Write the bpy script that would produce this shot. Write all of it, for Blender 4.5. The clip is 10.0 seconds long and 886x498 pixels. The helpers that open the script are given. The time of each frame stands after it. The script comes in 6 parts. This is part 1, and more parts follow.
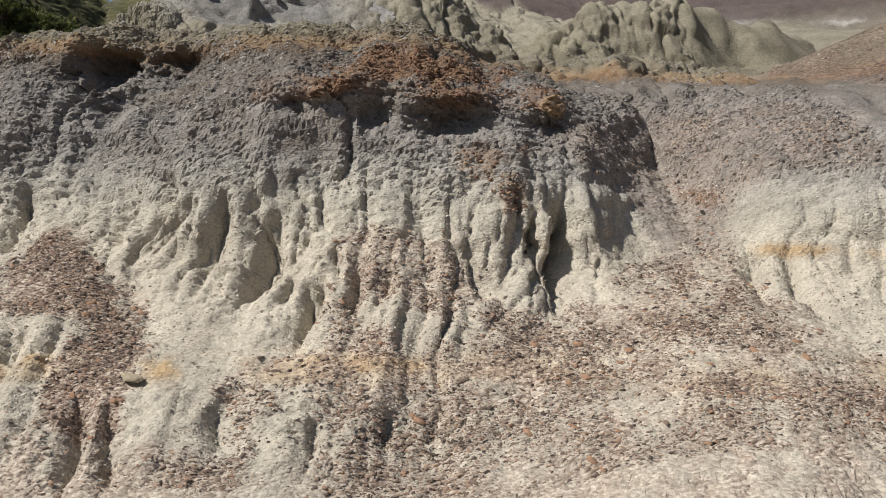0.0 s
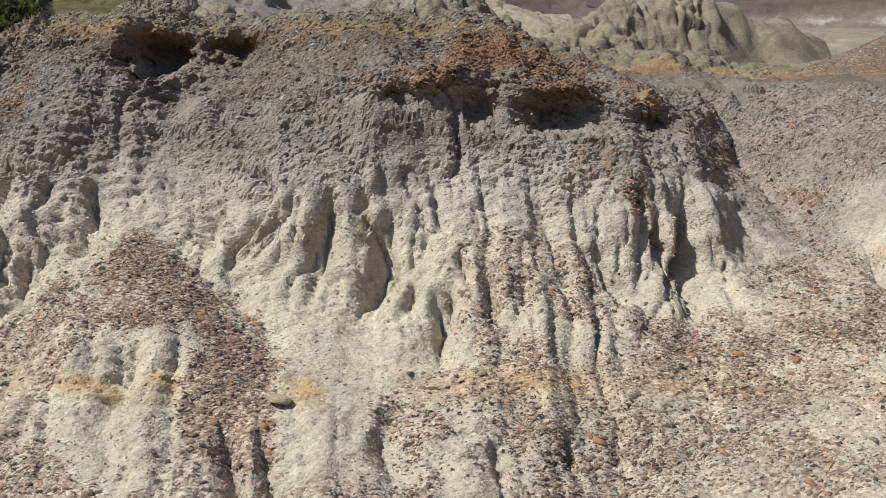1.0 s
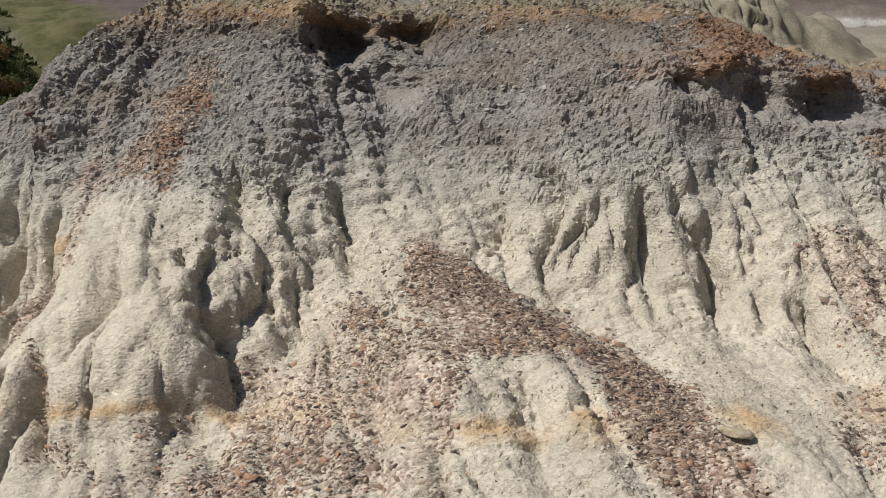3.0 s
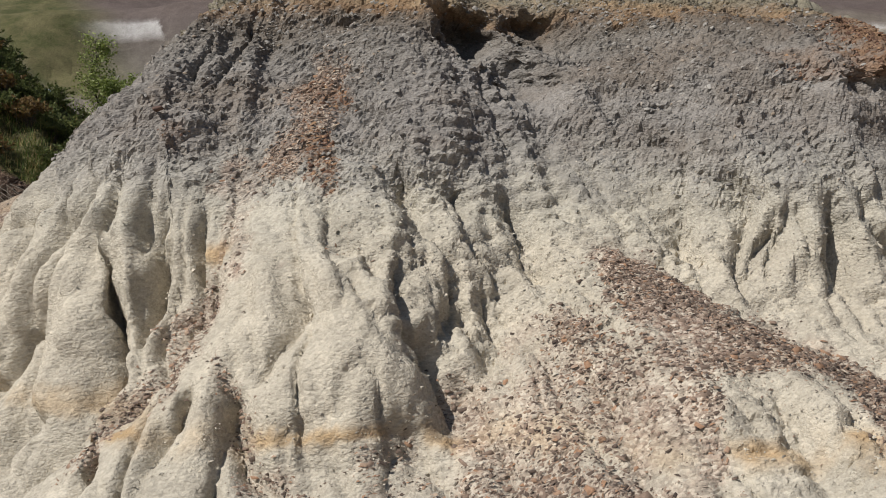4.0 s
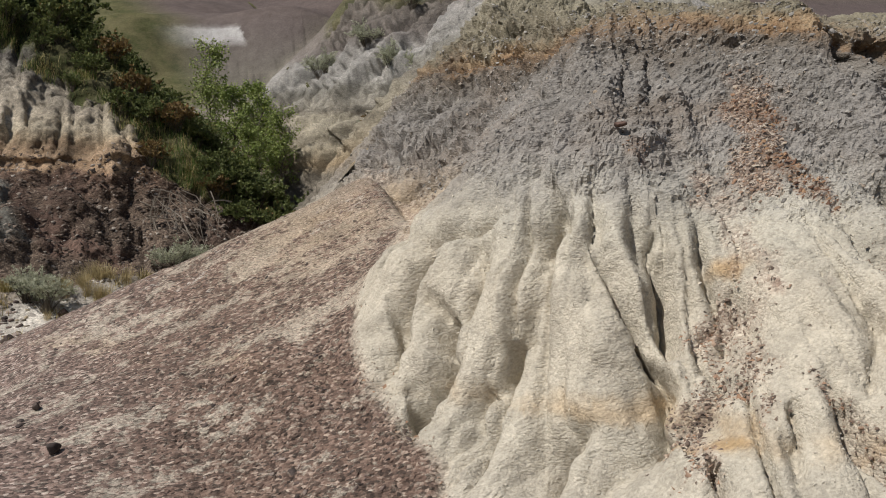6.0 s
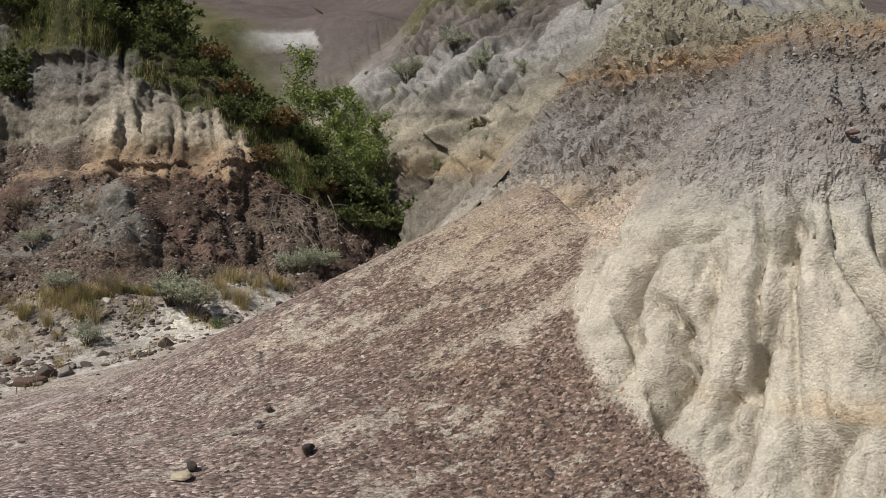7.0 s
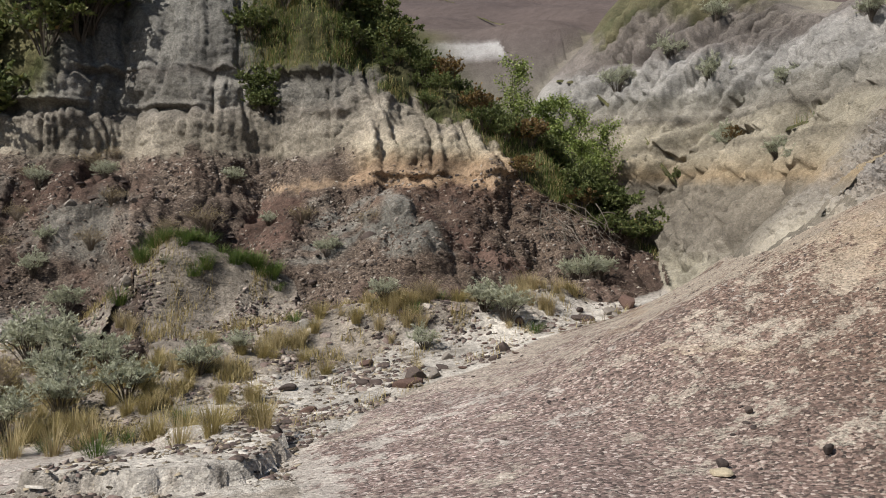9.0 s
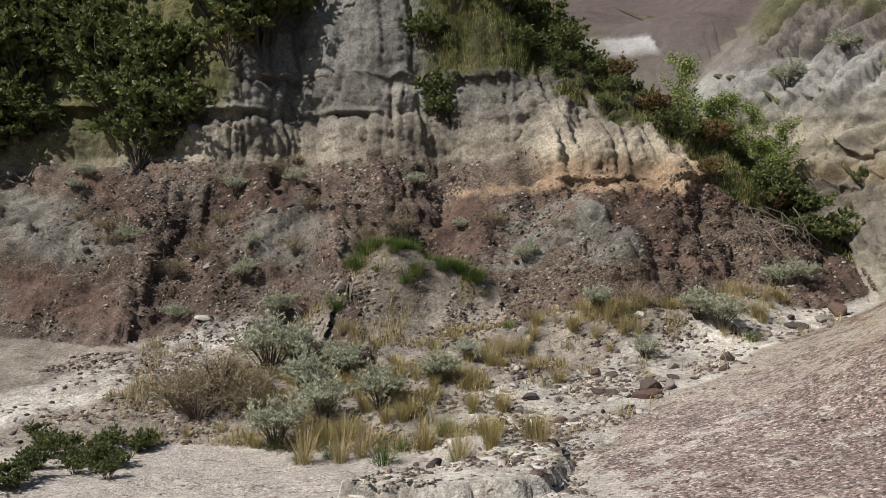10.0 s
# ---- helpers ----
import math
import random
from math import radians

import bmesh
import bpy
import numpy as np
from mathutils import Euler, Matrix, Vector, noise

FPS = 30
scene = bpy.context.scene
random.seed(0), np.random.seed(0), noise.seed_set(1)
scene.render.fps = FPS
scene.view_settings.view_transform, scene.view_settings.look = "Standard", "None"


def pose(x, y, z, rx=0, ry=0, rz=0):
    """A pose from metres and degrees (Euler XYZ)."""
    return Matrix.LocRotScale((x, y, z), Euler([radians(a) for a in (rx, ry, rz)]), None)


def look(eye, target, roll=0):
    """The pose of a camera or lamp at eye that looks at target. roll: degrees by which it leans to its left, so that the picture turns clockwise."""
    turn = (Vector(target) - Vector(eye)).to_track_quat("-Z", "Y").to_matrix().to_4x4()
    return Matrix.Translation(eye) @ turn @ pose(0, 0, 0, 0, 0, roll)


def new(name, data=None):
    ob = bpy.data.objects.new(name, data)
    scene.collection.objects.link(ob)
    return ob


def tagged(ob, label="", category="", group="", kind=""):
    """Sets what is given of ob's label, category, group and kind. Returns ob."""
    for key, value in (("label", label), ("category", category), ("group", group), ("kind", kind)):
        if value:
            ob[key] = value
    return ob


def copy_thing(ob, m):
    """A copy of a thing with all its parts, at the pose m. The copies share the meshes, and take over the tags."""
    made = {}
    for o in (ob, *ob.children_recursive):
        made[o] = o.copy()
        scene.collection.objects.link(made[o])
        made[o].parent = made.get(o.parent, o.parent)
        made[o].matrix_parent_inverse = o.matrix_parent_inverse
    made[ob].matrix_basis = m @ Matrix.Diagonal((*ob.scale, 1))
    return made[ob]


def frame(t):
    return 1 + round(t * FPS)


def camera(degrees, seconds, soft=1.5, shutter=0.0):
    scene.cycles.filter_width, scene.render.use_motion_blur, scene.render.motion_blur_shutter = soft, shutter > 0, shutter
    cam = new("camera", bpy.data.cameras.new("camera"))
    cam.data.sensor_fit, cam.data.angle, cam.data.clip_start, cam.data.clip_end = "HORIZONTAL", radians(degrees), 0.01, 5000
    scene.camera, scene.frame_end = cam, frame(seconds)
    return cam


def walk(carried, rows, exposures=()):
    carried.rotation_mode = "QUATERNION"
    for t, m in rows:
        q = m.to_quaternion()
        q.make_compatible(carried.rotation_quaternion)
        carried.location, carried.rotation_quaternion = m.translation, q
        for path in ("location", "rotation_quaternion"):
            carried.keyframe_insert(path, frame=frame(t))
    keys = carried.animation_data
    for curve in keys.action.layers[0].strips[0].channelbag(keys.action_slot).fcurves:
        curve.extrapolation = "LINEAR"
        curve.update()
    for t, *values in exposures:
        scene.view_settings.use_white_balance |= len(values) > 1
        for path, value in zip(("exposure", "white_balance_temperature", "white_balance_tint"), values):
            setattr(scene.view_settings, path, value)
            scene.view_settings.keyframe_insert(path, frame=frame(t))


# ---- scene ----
cam = camera(52.8, 10.0, soft=1.0)
PATH = [
    (0, (-0.000, 0.000, 1.700), (-0.000, 7.986, 1.235), 0.46),
    (0.5, (-0.607, 0.172, 1.708), (-0.293, 8.151, 1.226), 0.60),
    (1, (-1.214, 0.450, 1.722), (-0.571, 8.407, 1.207), 0.62),
    (1.5, (-1.851, 0.667, 1.726), (-0.854, 8.587, 1.201), 0.39),
    (2, (-2.401, 0.886, 1.695), (-1.218, 8.783, 1.201), -0.10),
    (2.5, (-3.000, 1.182, 1.707), (-1.522, 9.028, 1.206), -0.17),
    (2.7, (-3.242, 1.292, 1.697), (-1.645, 9.116, 1.211), -0.38),
    (3.8, (-4.552, 2.016, 1.730), (-2.330, 9.685, 1.232), -0.32),
    (4, (-4.751, 2.103, 1.732), (-2.456, 9.752, 1.246), -0.31),
    (4.5, (-5.410, 2.285, 1.720), (-2.869, 9.859, 1.293), -0.37),
    (5, (-6.070, 2.452, 1.714), (-3.451, 10.001, 1.328), -0.54),
    (5.5, (-6.735, 2.718, 1.759), (-4.065, 10.247, 1.333), -0.28),
    (6, (-7.469, 2.874, 1.756), (-4.805, 10.406, 1.352), 0.55),
    (6.2, (-7.732, 2.911, 1.764), (-5.088, 10.451, 1.359), 0.63),
    (7.3, (-9.052, 3.218, 1.792), (-6.590, 10.819, 1.397), 0.30),
    (7.5, (-9.288, 3.237, 1.793), (-6.845, 10.845, 1.408), 0.33),
    (8, (-9.976, 3.319, 1.790), (-7.647, 10.964, 1.430), 0.22),
    (8.5, (-10.639, 3.490, 1.815), (-8.487, 11.186, 1.444), 0.19),
    (9, (-11.299, 3.579, 1.823), (-9.428, 11.349, 1.465), -0.11),
    (9.5, (-12.012, 3.601, 1.981), (-10.526, 11.449, 1.546), -0.33),
    (10, (-12.705, 3.595, 2.128), (-11.647, 11.509, 1.636), -0.70),
]
walk(cam, [(t, look(eye, target, roll)) for t, eye, target, roll in PATH], exposures=((0, 0.12), (2.5, 0.08), (4, -0.01), (6, -0.03), (7.5, 0.0), (9, 0.24), (10, 0.2)))

# ---- light ----
world = bpy.data.worlds.new("World")
scene.world = world
world.use_nodes = True
SUN = Vector((-0.74, -0.28, 0.93)).normalized()
sky = world.node_tree.nodes.new("ShaderNodeTexSky")
sky.sky_type, sky.sun_disc = "NISHITA", False
sky.sun_elevation = math.asin(SUN.z)
sky.sun_rotation = math.atan2(SUN.x, SUN.y)
world.node_tree.links.new(sky.outputs[0], world.node_tree.nodes["Background"].inputs[0])
world.node_tree.nodes["Background"].inputs[1].default_value = 0.062
lamp = bpy.data.lights.new("sun", "SUN")
lamp.energy, lamp.angle, lamp.color = 4.9, radians(0.53), (1.0, 0.968, 0.925)
sun = new("sun", lamp)
sun.matrix_world = look((0, 0, 30), Vector((0, 0, 30)) - SUN)


# ---- noise ----
def _hash(ix, iy, iz):
    h = (ix.astype(np.int64) * 374761393 + iy.astype(np.int64) * 668265263 + iz.astype(np.int64) * 2147483647 + 1013904223) & 0xFFFFFFFF
    h = ((h ^ (h >> 13)) * 1274126177) & 0xFFFFFFFF
    h = ((h ^ (h >> 16)) * 2246822519) & 0xFFFFFFFF
    return ((h ^ (h >> 15)) & 0xFFFFFF) / float(0xFFFFFF)


def vnoise(x, y, z=0.0, seed=0):
    """Smooth noise in -1..1 on arrays."""
    z = np.zeros_like(x) + z + seed * 17.31
    fx, fy, fz = np.floor(x), np.floor(y), np.floor(z)
    u, v, w = x - fx, y - fy, z - fz
    u, v, w = (q * q * q * (q * (q * 6 - 15) + 10) for q in (u, v, w))
    out = 0.0
    for a in (0, 1):
        for b in (0, 1):
            for c in (0, 1):
                k = (u if a else 1 - u) * (v if b else 1 - v) * (w if c else 1 - w)
                out = out + k * _hash(fx + a, fy + b, fz + c)
    return 2 * out - 1


def cells(x, y, seed=0):
    """Distance to the nearest and the second nearest scattered point, and that point's own number."""
    fx, fy = np.floor(x), np.floor(y)
    d1, d2, who = np.full(x.shape, 9.0), np.full(x.shape, 9.0), np.zeros(x.shape)
    for a in (-1, 0, 1):
        for b in (-1, 0, 1):
            px, py = fx + a, fy + b
            zz = np.zeros_like(px) + seed
            d = np.hypot(px + _hash(px, py, zz) - x, py + _hash(px, py, zz + 91) - y)
            near = d < d1
            d2 = np.where(near, d1, np.minimum(d2, d))
            who = np.where(near, _hash(px, py, zz + 47), who)
            d1 = np.where(near, d, d1)
    return d1, d2, who


def step(x, a, b):
    t = np.clip((x - a) / (b - a), 0, 1)
    return t * t * (3 - 2 * t)


def bell(x, centre, width):
    return np.exp(-((x - centre) / width) ** 2)


def curve(x, xs, ys):
    """A smooth curve through a few knots."""
    xs, ys = np.asarray(xs, float), np.asarray(ys, float)
    h = np.diff(xs)
    s = np.diff(ys) / h
    m = np.r_[s[0], [0 if p * q <= 0 else 2 * p * q / (p + q) for p, q in zip(s[:-1], s[1:])], s[-1]]
    i = np.clip(np.searchsorted(xs, x) - 1, 0, len(h) - 1)
    t = np.clip((x - xs[i]) / h[i], 0, 1)
    out = (2*t**3 - 3*t**2 + 1) * ys[i] + (t**3 - 2*t**2 + t) * h[i] * m[i] + (3*t**2 - 2*t**3) * ys[i + 1] + (t**3 - t**2) * h[i] * m[i + 1]
    return out + np.where(x < xs[0], (x - xs[0]) * m[0], 0) + np.where(x > xs[-1], (x - xs[-1]) * m[-1], 0)


def smax(a, b, k):
    return 0.5 * (a + b + np.sqrt((a - b) ** 2 + k * k))


def smin(a, b, k):
    return -smax(-a, -b, k)


# ---- the lie of the land ----
STATIONS = [-6, -5.6, -5.2, -4.8, -4.4, -4.1, -3.85, -3.55, -3.2, -2.75, -2.3, -1.8, -1.2, -0.6, 0, 0.5, 1, 1.4, 1.8, 2.3, 3]
TOE_LINE = [6.66, 6.09, 5.42, 5.18, 5.10, 5.03, 4.86, 4.61, 4.34, 4.09, 3.93, 3.81, 3.78, 3.87, 3.91, 3.68, 3.30, 3.05, 3.20, 3.40, 3.70]
FOOT_LINE = [7.12, 6.46, 5.77, 5.53, 5.45, 5.38, 5.26, 5.02, 4.70, 4.48, 4.35, 4.25, 4.23, 4.27, 4.40, 4.29, 3.96, 3.79, 3.85, 4.05, 4.35]
BENCH_LINE = [7.52, 6.81, 6.06, 5.78, 5.69, 5.63, 5.64, 5.46, 5.12, 4.86, 4.77, 4.70, 4.74, 4.71, 4.76, 4.86, 4.73, 4.53, 4.50, 4.70, 4.95]
BAND_LINE = [7.69, 7.15, 6.53, 6.04, 5.80, 5.73, 5.75, 5.89, 5.63, 5.20, 5.15, 5.34, 5.34, 5.17, 5.11, 5.38, 5.44, 5.24, 5.20, 5.35, 5.40]
NOOK_LINE = [8.02, 7.38, 6.75, 6.55, 6.18, 5.89, 5.93, 6.11, 6.12, 5.81, 5.85, 5.83, 5.75, 5.58, 5.57, 5.74, 5.93, 6.10, 6.06, 6.00, 5.75]
WAIST_LINE = [8.19, 7.68, 7.08, 6.86, 6.68, 6.41, 6.34, 6.34, 6.40, 6.43, 6.30, 5.97, 5.88, 5.95, 5.92, 5.93, 6.03, 6.62, 6.82, 6.20, 5.95]
NECK_LINE = [8.33, 7.92, 7.45, 7.14, 7.29, 7.05, 6.85, 6.65, 6.68, 6.88, 6.69, 6.22, 6.10, 6.28, 6.26, 6.25, 6.51, 7.15, 7.63, 6.60, 6.35]
COLLAR_LINE = [8.44, 8.07, 7.72, 7.47, 7.57, 7.53, 7.37, 7.06, 7.01, 7.21, 7.15, 6.61, 6.29, 6.45, 6.59, 6.77, 7.06, 7.60, 8.02, 7.60, 7.30]
BROW_LINE = [8.82, 8.55, 8.29, 8.10, 8.04, 8.01, 7.89, 7.64, 7.43, 7.67, 7.83, 7.45, 6.92, 6.89, 7.12, 7.55, 8.30, 8.80, 8.64, 8.70, 8.60]
CREST_LINE = [9.31, 9.14, 8.97, 8.76, 8.49, 8.27, 8.17, 8.03, 7.77, 7.97, 8.14, 7.97, 7.78, 7.74, 7.90, 8.90, 9.60, 9.90, 9.40, 9.80, 10.23]


def near_face(x, y):
    """The face of the near hill, by the lines along which it reaches each level."""
    lines = [np.interp(x, STATIONS, line) for line in (TOE_LINE, FOOT_LINE, BENCH_LINE, BAND_LINE, NOOK_LINE, WAIST_LINE, NECK_LINE, COLLAR_LINE, BROW_LINE, CREST_LINE)]
    lines = [lines[0] - 3.4, lines[0] - 1.2] + lines + [lines[-1] + 0.4, lines[-1] + 1.6, lines[-1] + 3.2, lines[-1] + 6, lines[-1] + 24]
    levels = [-0.15, 0.02, 0.2, 0.45, 0.7, 0.95, 1.25, 1.6, 2, 2.4, 2.75, 3.05, 3.24, 3.34, 3.5, 4.4, 9.0]
    slopes = [(q - p) / (b - a) for p, q, a, b in zip(levels, levels[1:], lines, lines[1:])]
    turn = [slopes[0]] + [2 * p * q / (p + q) for p, q in zip(slopes, slopes[1:])] + [slopes[-1]]
    z = levels[0] + 0 * x
    for k in range(len(slopes)):
        h = lines[k + 1] - lines[k]
        t = np.clip((y - lines[k]) / h, 0, 1)
        piece = (2*t**3 - 3*t**2 + 1) * levels[k] + (t**3 - 2*t**2 + t) * h * turn[k] + (3*t**2 - 2*t**3) * levels[k + 1] + (t**3 - t**2) * h * turn[k + 1]
        z = np.where(y > lines[k], piece, z)
    return z


def flank_profile(d):
    return curve(d, [-6, -1.5, -0.5, -0.2, 0, 0.15, 0.3, 0.75, 1.0, 1.5, 2.0, 2.6, 3.6, 6, 12], [-1.2, -0.4, 0.05, 0.42, 0.85, 1.15, 1.42, 1.88, 2.2, 2.75, 3.3, 4.1, 5.0, 6.2, 8])


def flank_line(y):
    return curve(y, [4, 6.2, 7.0, 7.4, 8.2, 9.3, 10.9, 12.8, 14.0, 16.4, 18, 20, 26], [-6.4, -6, -5.75, -5.98, -6.23, -5.94, -6.5, -6.01, -5.83, -5.19, -5.83, -5.9, -4.2])


def near_hill(x, y):
    z = near_face(x, y)
    side = flank_profile(x - flank_line(y))
    z = z + step(y, 9.5, 12.5) * 0.9 * step(-x, 1.0, 4.0)
    for bx, by, r, h in ((1.5, 12.0, 0.55, 0.55), (2.3, 12.3, 0.55, 0.75), (3.0, 12.1, 0.42, 0.70), (3.45, 12.6, 0.5, 0.85), (4.2, 12.6, 0.5, 0.6), (4.9, 13.2, 0.7, 0.7), (0.4, 12.8, 0.8, 0.55), (-0.7, 12.6, 0.7, 0.5), (-1.9, 12.8, 1.0, 0.5), (2.7, 13.4, 0.8, 1.0)):
        z = z + h * np.exp(-(((x - bx) ** 2 + (y - by) ** 2) / r ** 2) ** 1.4)
    side = side + 0.45 * np.clip(y - 17.5, 0, 5)
    return smin(z, side, 0.12)


def apron(x, y):
    """The debris slope that runs down from the near hill to the creek."""
    crest = curve(x, [-16, -11, -10, -9, -8, -7, -6.25, -5.5], [-0.05, -0.09, 0.12, 0.34, 0.74, 1.18, 1.52, 1.86])
    drop = curve(y - 10.3, [-8, -5, -3, -2, -1, 0, 1, 2.4, 3.5, 6], [1.5, 1.31, 1.08, 0.53, 0.22, -0.1, 0.19, 0.55, 1.19, 2.6])
    return crest - drop * np.clip((x + 10.3) / 3.2, 0.3, 1) - 3 * step(x, -5.6, -4.4) - 0.4 * step(6.5 - y, 0, 3) - 0.35 * step(x, -6.7, -5.9) * step(7.6 - y, 0, 1.0)


CREEK = [(-20, 9.2, -0.5), (-14, 10.9, -0.2), (-11.5, 10.3, -0.06), (-10, 11.4, 0.08), (-8, 12.8, 0.4), (-6.6, 13.6, 0.6), (-5.6, 14.6, 0.8), (-5.0, 16.4, 1.1), (-4.9, 18.5, 2.0), (-5.6, 22, 3.6)]


def to_creek(x, y):
    """Distance to the creek's axis, and the bed's height there."""
    best, z = np.full(x.shape, 1e9), np.zeros(x.shape)
    for (ax, ay, az), (bx, by, bz) in zip(CREEK, CREEK[1:]):
        l2 = (bx - ax) ** 2 + (by - ay) ** 2
        t = np.clip(((x - ax) * (bx - ax) + (y - ay) * (by - ay)) / l2, 0, 1)
        d = np.hypot(x - ax - t * (bx - ax), y - ay - t * (by - ay))
        z = np.where(d < best, az + t * (bz - az), z)
        best = np.minimum(best, d)
    return best, z


def far_foot(x):
    return curve(x, [-30, -18, -15, -13.2, -12.4, -10.8, -9.7, -8.6, -7.6, -7.0, -5], [19.95, 18.36, 16.44, 16.06, 14.7, 15.0, 14.08, 13.93, 13.83, 13.9, 13.9])


def far_profile(d, x):
    tan = curve(d, [-8, -2.5, -1, 0, 1.25, 2.1, 2.3, 2.45, 2.75, 3.2, 3.6, 4.4, 5.4, 8, 14, 30],
                [-0.6, -0.12, 0.25, 0.75, 1.48, 2.22, 2.36, 2.6, 2.95, 3.32, 3.7, 4.2, 4.9, 6.5, 8.8, 14])
    ledges = curve(d, [-8, -2.5, -1, 0, 1.25, 2.1, 3.0, 3.6, 3.75, 4.0, 4.1, 4.3, 4.5, 4.8, 5.4, 8, 14, 30],
                   [-0.6, -0.12, 0.25, 0.75, 1.42, 1.95, 2.5, 2.85, 3.4, 3.52, 4.1, 4.25, 4.7, 5.3, 6.2, 7.6, 9.5, 14])
    steep = curve(d, [-8, -2.5, -1, 0, 1.25, 1.62, 1.8, 1.95, 2.4, 3.2, 4.4, 5.4, 8, 14, 30],
                  [-0.6, -0.12, 0.25, 0.75, 1.30, 1.62, 2.1, 2.5, 2.85, 3.3, 4.2, 4.9, 6.5, 8.8, 14])
    tan = tan + (steep - tan) * step(x, -8.3, -7.6)
    w = step(-x + 0.25 * vnoise(x * 1.5, d * 1.2, 0, 90), 9.0, 9.8)
    return tan + (ledges - tan) * w


def far_setback(d, x):
    """How much further back the upper beds of the opposite hill lie."""
    return 0.85 * bell(x, -12.5, 0.6) * step(d, 0.2, 3.4) - 0.5 * bell(x, -14.3, 0.6) * step(d, 1.6, 3.2)


def front_and_side(x, y):
    """The face of the opposite hill, and its overgrown flank that falls away towards the gully."""
    d = y - far_foot(x)
    front = far_profile(d - far_setback(d, x), x)
    for hx, hy, r, h in ((-16.3, 18.3, 1.0, 0.6), (-13.5, 17.5, 0.95, 0.62), (-15.2, 17.0, 0.6, 0.35), (-8.65, 14.9, 0.75, 0.40), (-12.6, 16.4, 0.6, 0.35), (-10.2, 16.0, 0.7, 0.3), (-17.6, 18.6, 0.9, 0.5)):
        front = front + h * np.exp(-(((x - hx) ** 2 + (y - hy) ** 2) / r ** 2) ** 1.3)
    cut = 0.5 * bell(x, -11.3 + 0.25 * (y - 16), 0.38) + 0.38 * bell(x, -14.7 + 0.2 * (y - 17), 0.32) + 0.35 * bell(x, -9.75 + 0.5 * (y - 15), 0.28)
    front = front - cut * step(y, 14.8, 16.2) * step(19 - y, 0, 1.0)
    front = front + step(y - far_foot(x), 0.2, 1.0) * step(3.4 + far_foot(x) - y, 0, 1.0) * (0.26 * vnoise(x * 1.0, y * 1.0, 0, 91) + 0.09 * vnoise(x * 2.4, y * 2.4, 0, 92))
    side = 3.55 - 0.85 * (x + 7.6) + 0.22 * np.minimum(y - 17, 2.5) + 0.14 * vnoise(x * 0.9, y * 0.9, 0, 93)
    return front, side


def opposite_hill(x, y):
    front, side = front_and_side(x, y)
    return smin(front, side, 0.45)


def mounds(x, y):
    out = np.zeros_like(x)
    for bx, by, rx, ry, h, turn in ((-12.25, 15.0, 0.85, 0.65, 0.55, -0.1), (-11.4, 15.05, 0.95, 0.45, 0.55, 0), (-9.3, 13.5, 1.5, 0.42, 0.32, -0.1), (-7.6, 13.75, 0.55, 0.35, 0.3, 0.3),
                                    (-11.6, 12.5, 1.3, 0.8, 0.08, -0.3), (-13.6, 12.9, 0.7, 0.4, 0.15, 0)):
        u = (x - bx) * math.cos(turn) + (y - by) * math.sin(turn)
        v = -(x - bx) * math.sin(turn) + (y - by) * math.cos(turn)
        out = out + h * np.exp(-((u / rx) ** 2 + (v / ry) ** 2) ** 1.4)
    return out


def distance_hills(x, y):
    r = y + 0.25 * (x + 5)
    z = curve(r, [-60, 12, 19, 22.5, 23.6, 24.3, 27, 31, 36, 50, 110], [-8, -2, 1.5, 4.2, 5.0, 5.9, 6.7, 8.2, 10, 13, 22]) + 0.6 * vnoise(x / 5, y / 5, 0, 5)
    right = curve(y - 0.35 * (x - 6), [-60, 15, 18, 21, 25, 40], [-8, 2.5, 4.2, 5.9, 7, 9]) + np.where(x < 4, (x - 4) * 1.2, 0)
    return np.maximum(z, right)


def land(x, y):
    """Height of the ground and which landform it belongs to."""
    d, bed = to_creek(x, y)
    floor = bed + 0.09 * np.clip(d - 0.45, 0, 3) + 0.02 * d
    floor = floor - 0.4 * np.clip(d - 2.5, 0, 50) * step(bed, 0.7, 1.2)
    floor = np.where(y < 9, np.minimum(floor, curve(y, [-40, 0, 5, 9], [0.3, 0.1, 0.05, 0.3])), floor)
    a, b, c, far = near_hill(x, y), opposite_hill(x, y), apron(x, y), distance_hills(x, y)
    low = np.maximum(floor, -0.6) + mounds(x, y)
    z = smax(smax(smax(a, c, 0.12), low, 0.10), b, 0.15)
    kind = np.argmax(np.stack([low, c, a, b]), 0)
    bank = curve(x, [-20, -14, -11.5, -10, -8, -6], [9, 10.7, 10.2, 11.4, 12.8, 14])
    kind = np.where((kind == 0) & (y < bank - 0.4) & (x > -10.9 + np.where(y < 8, 1.5 * vnoise(x * 0.2, y * 0.35, 0, 97) + 0.25 * vnoise(x * 2, y * 2, 0, 98), 0)), 1, kind)
    kind = np.where(far > z, 4, kind)
    return smax(z, far, 0.2), kind, d


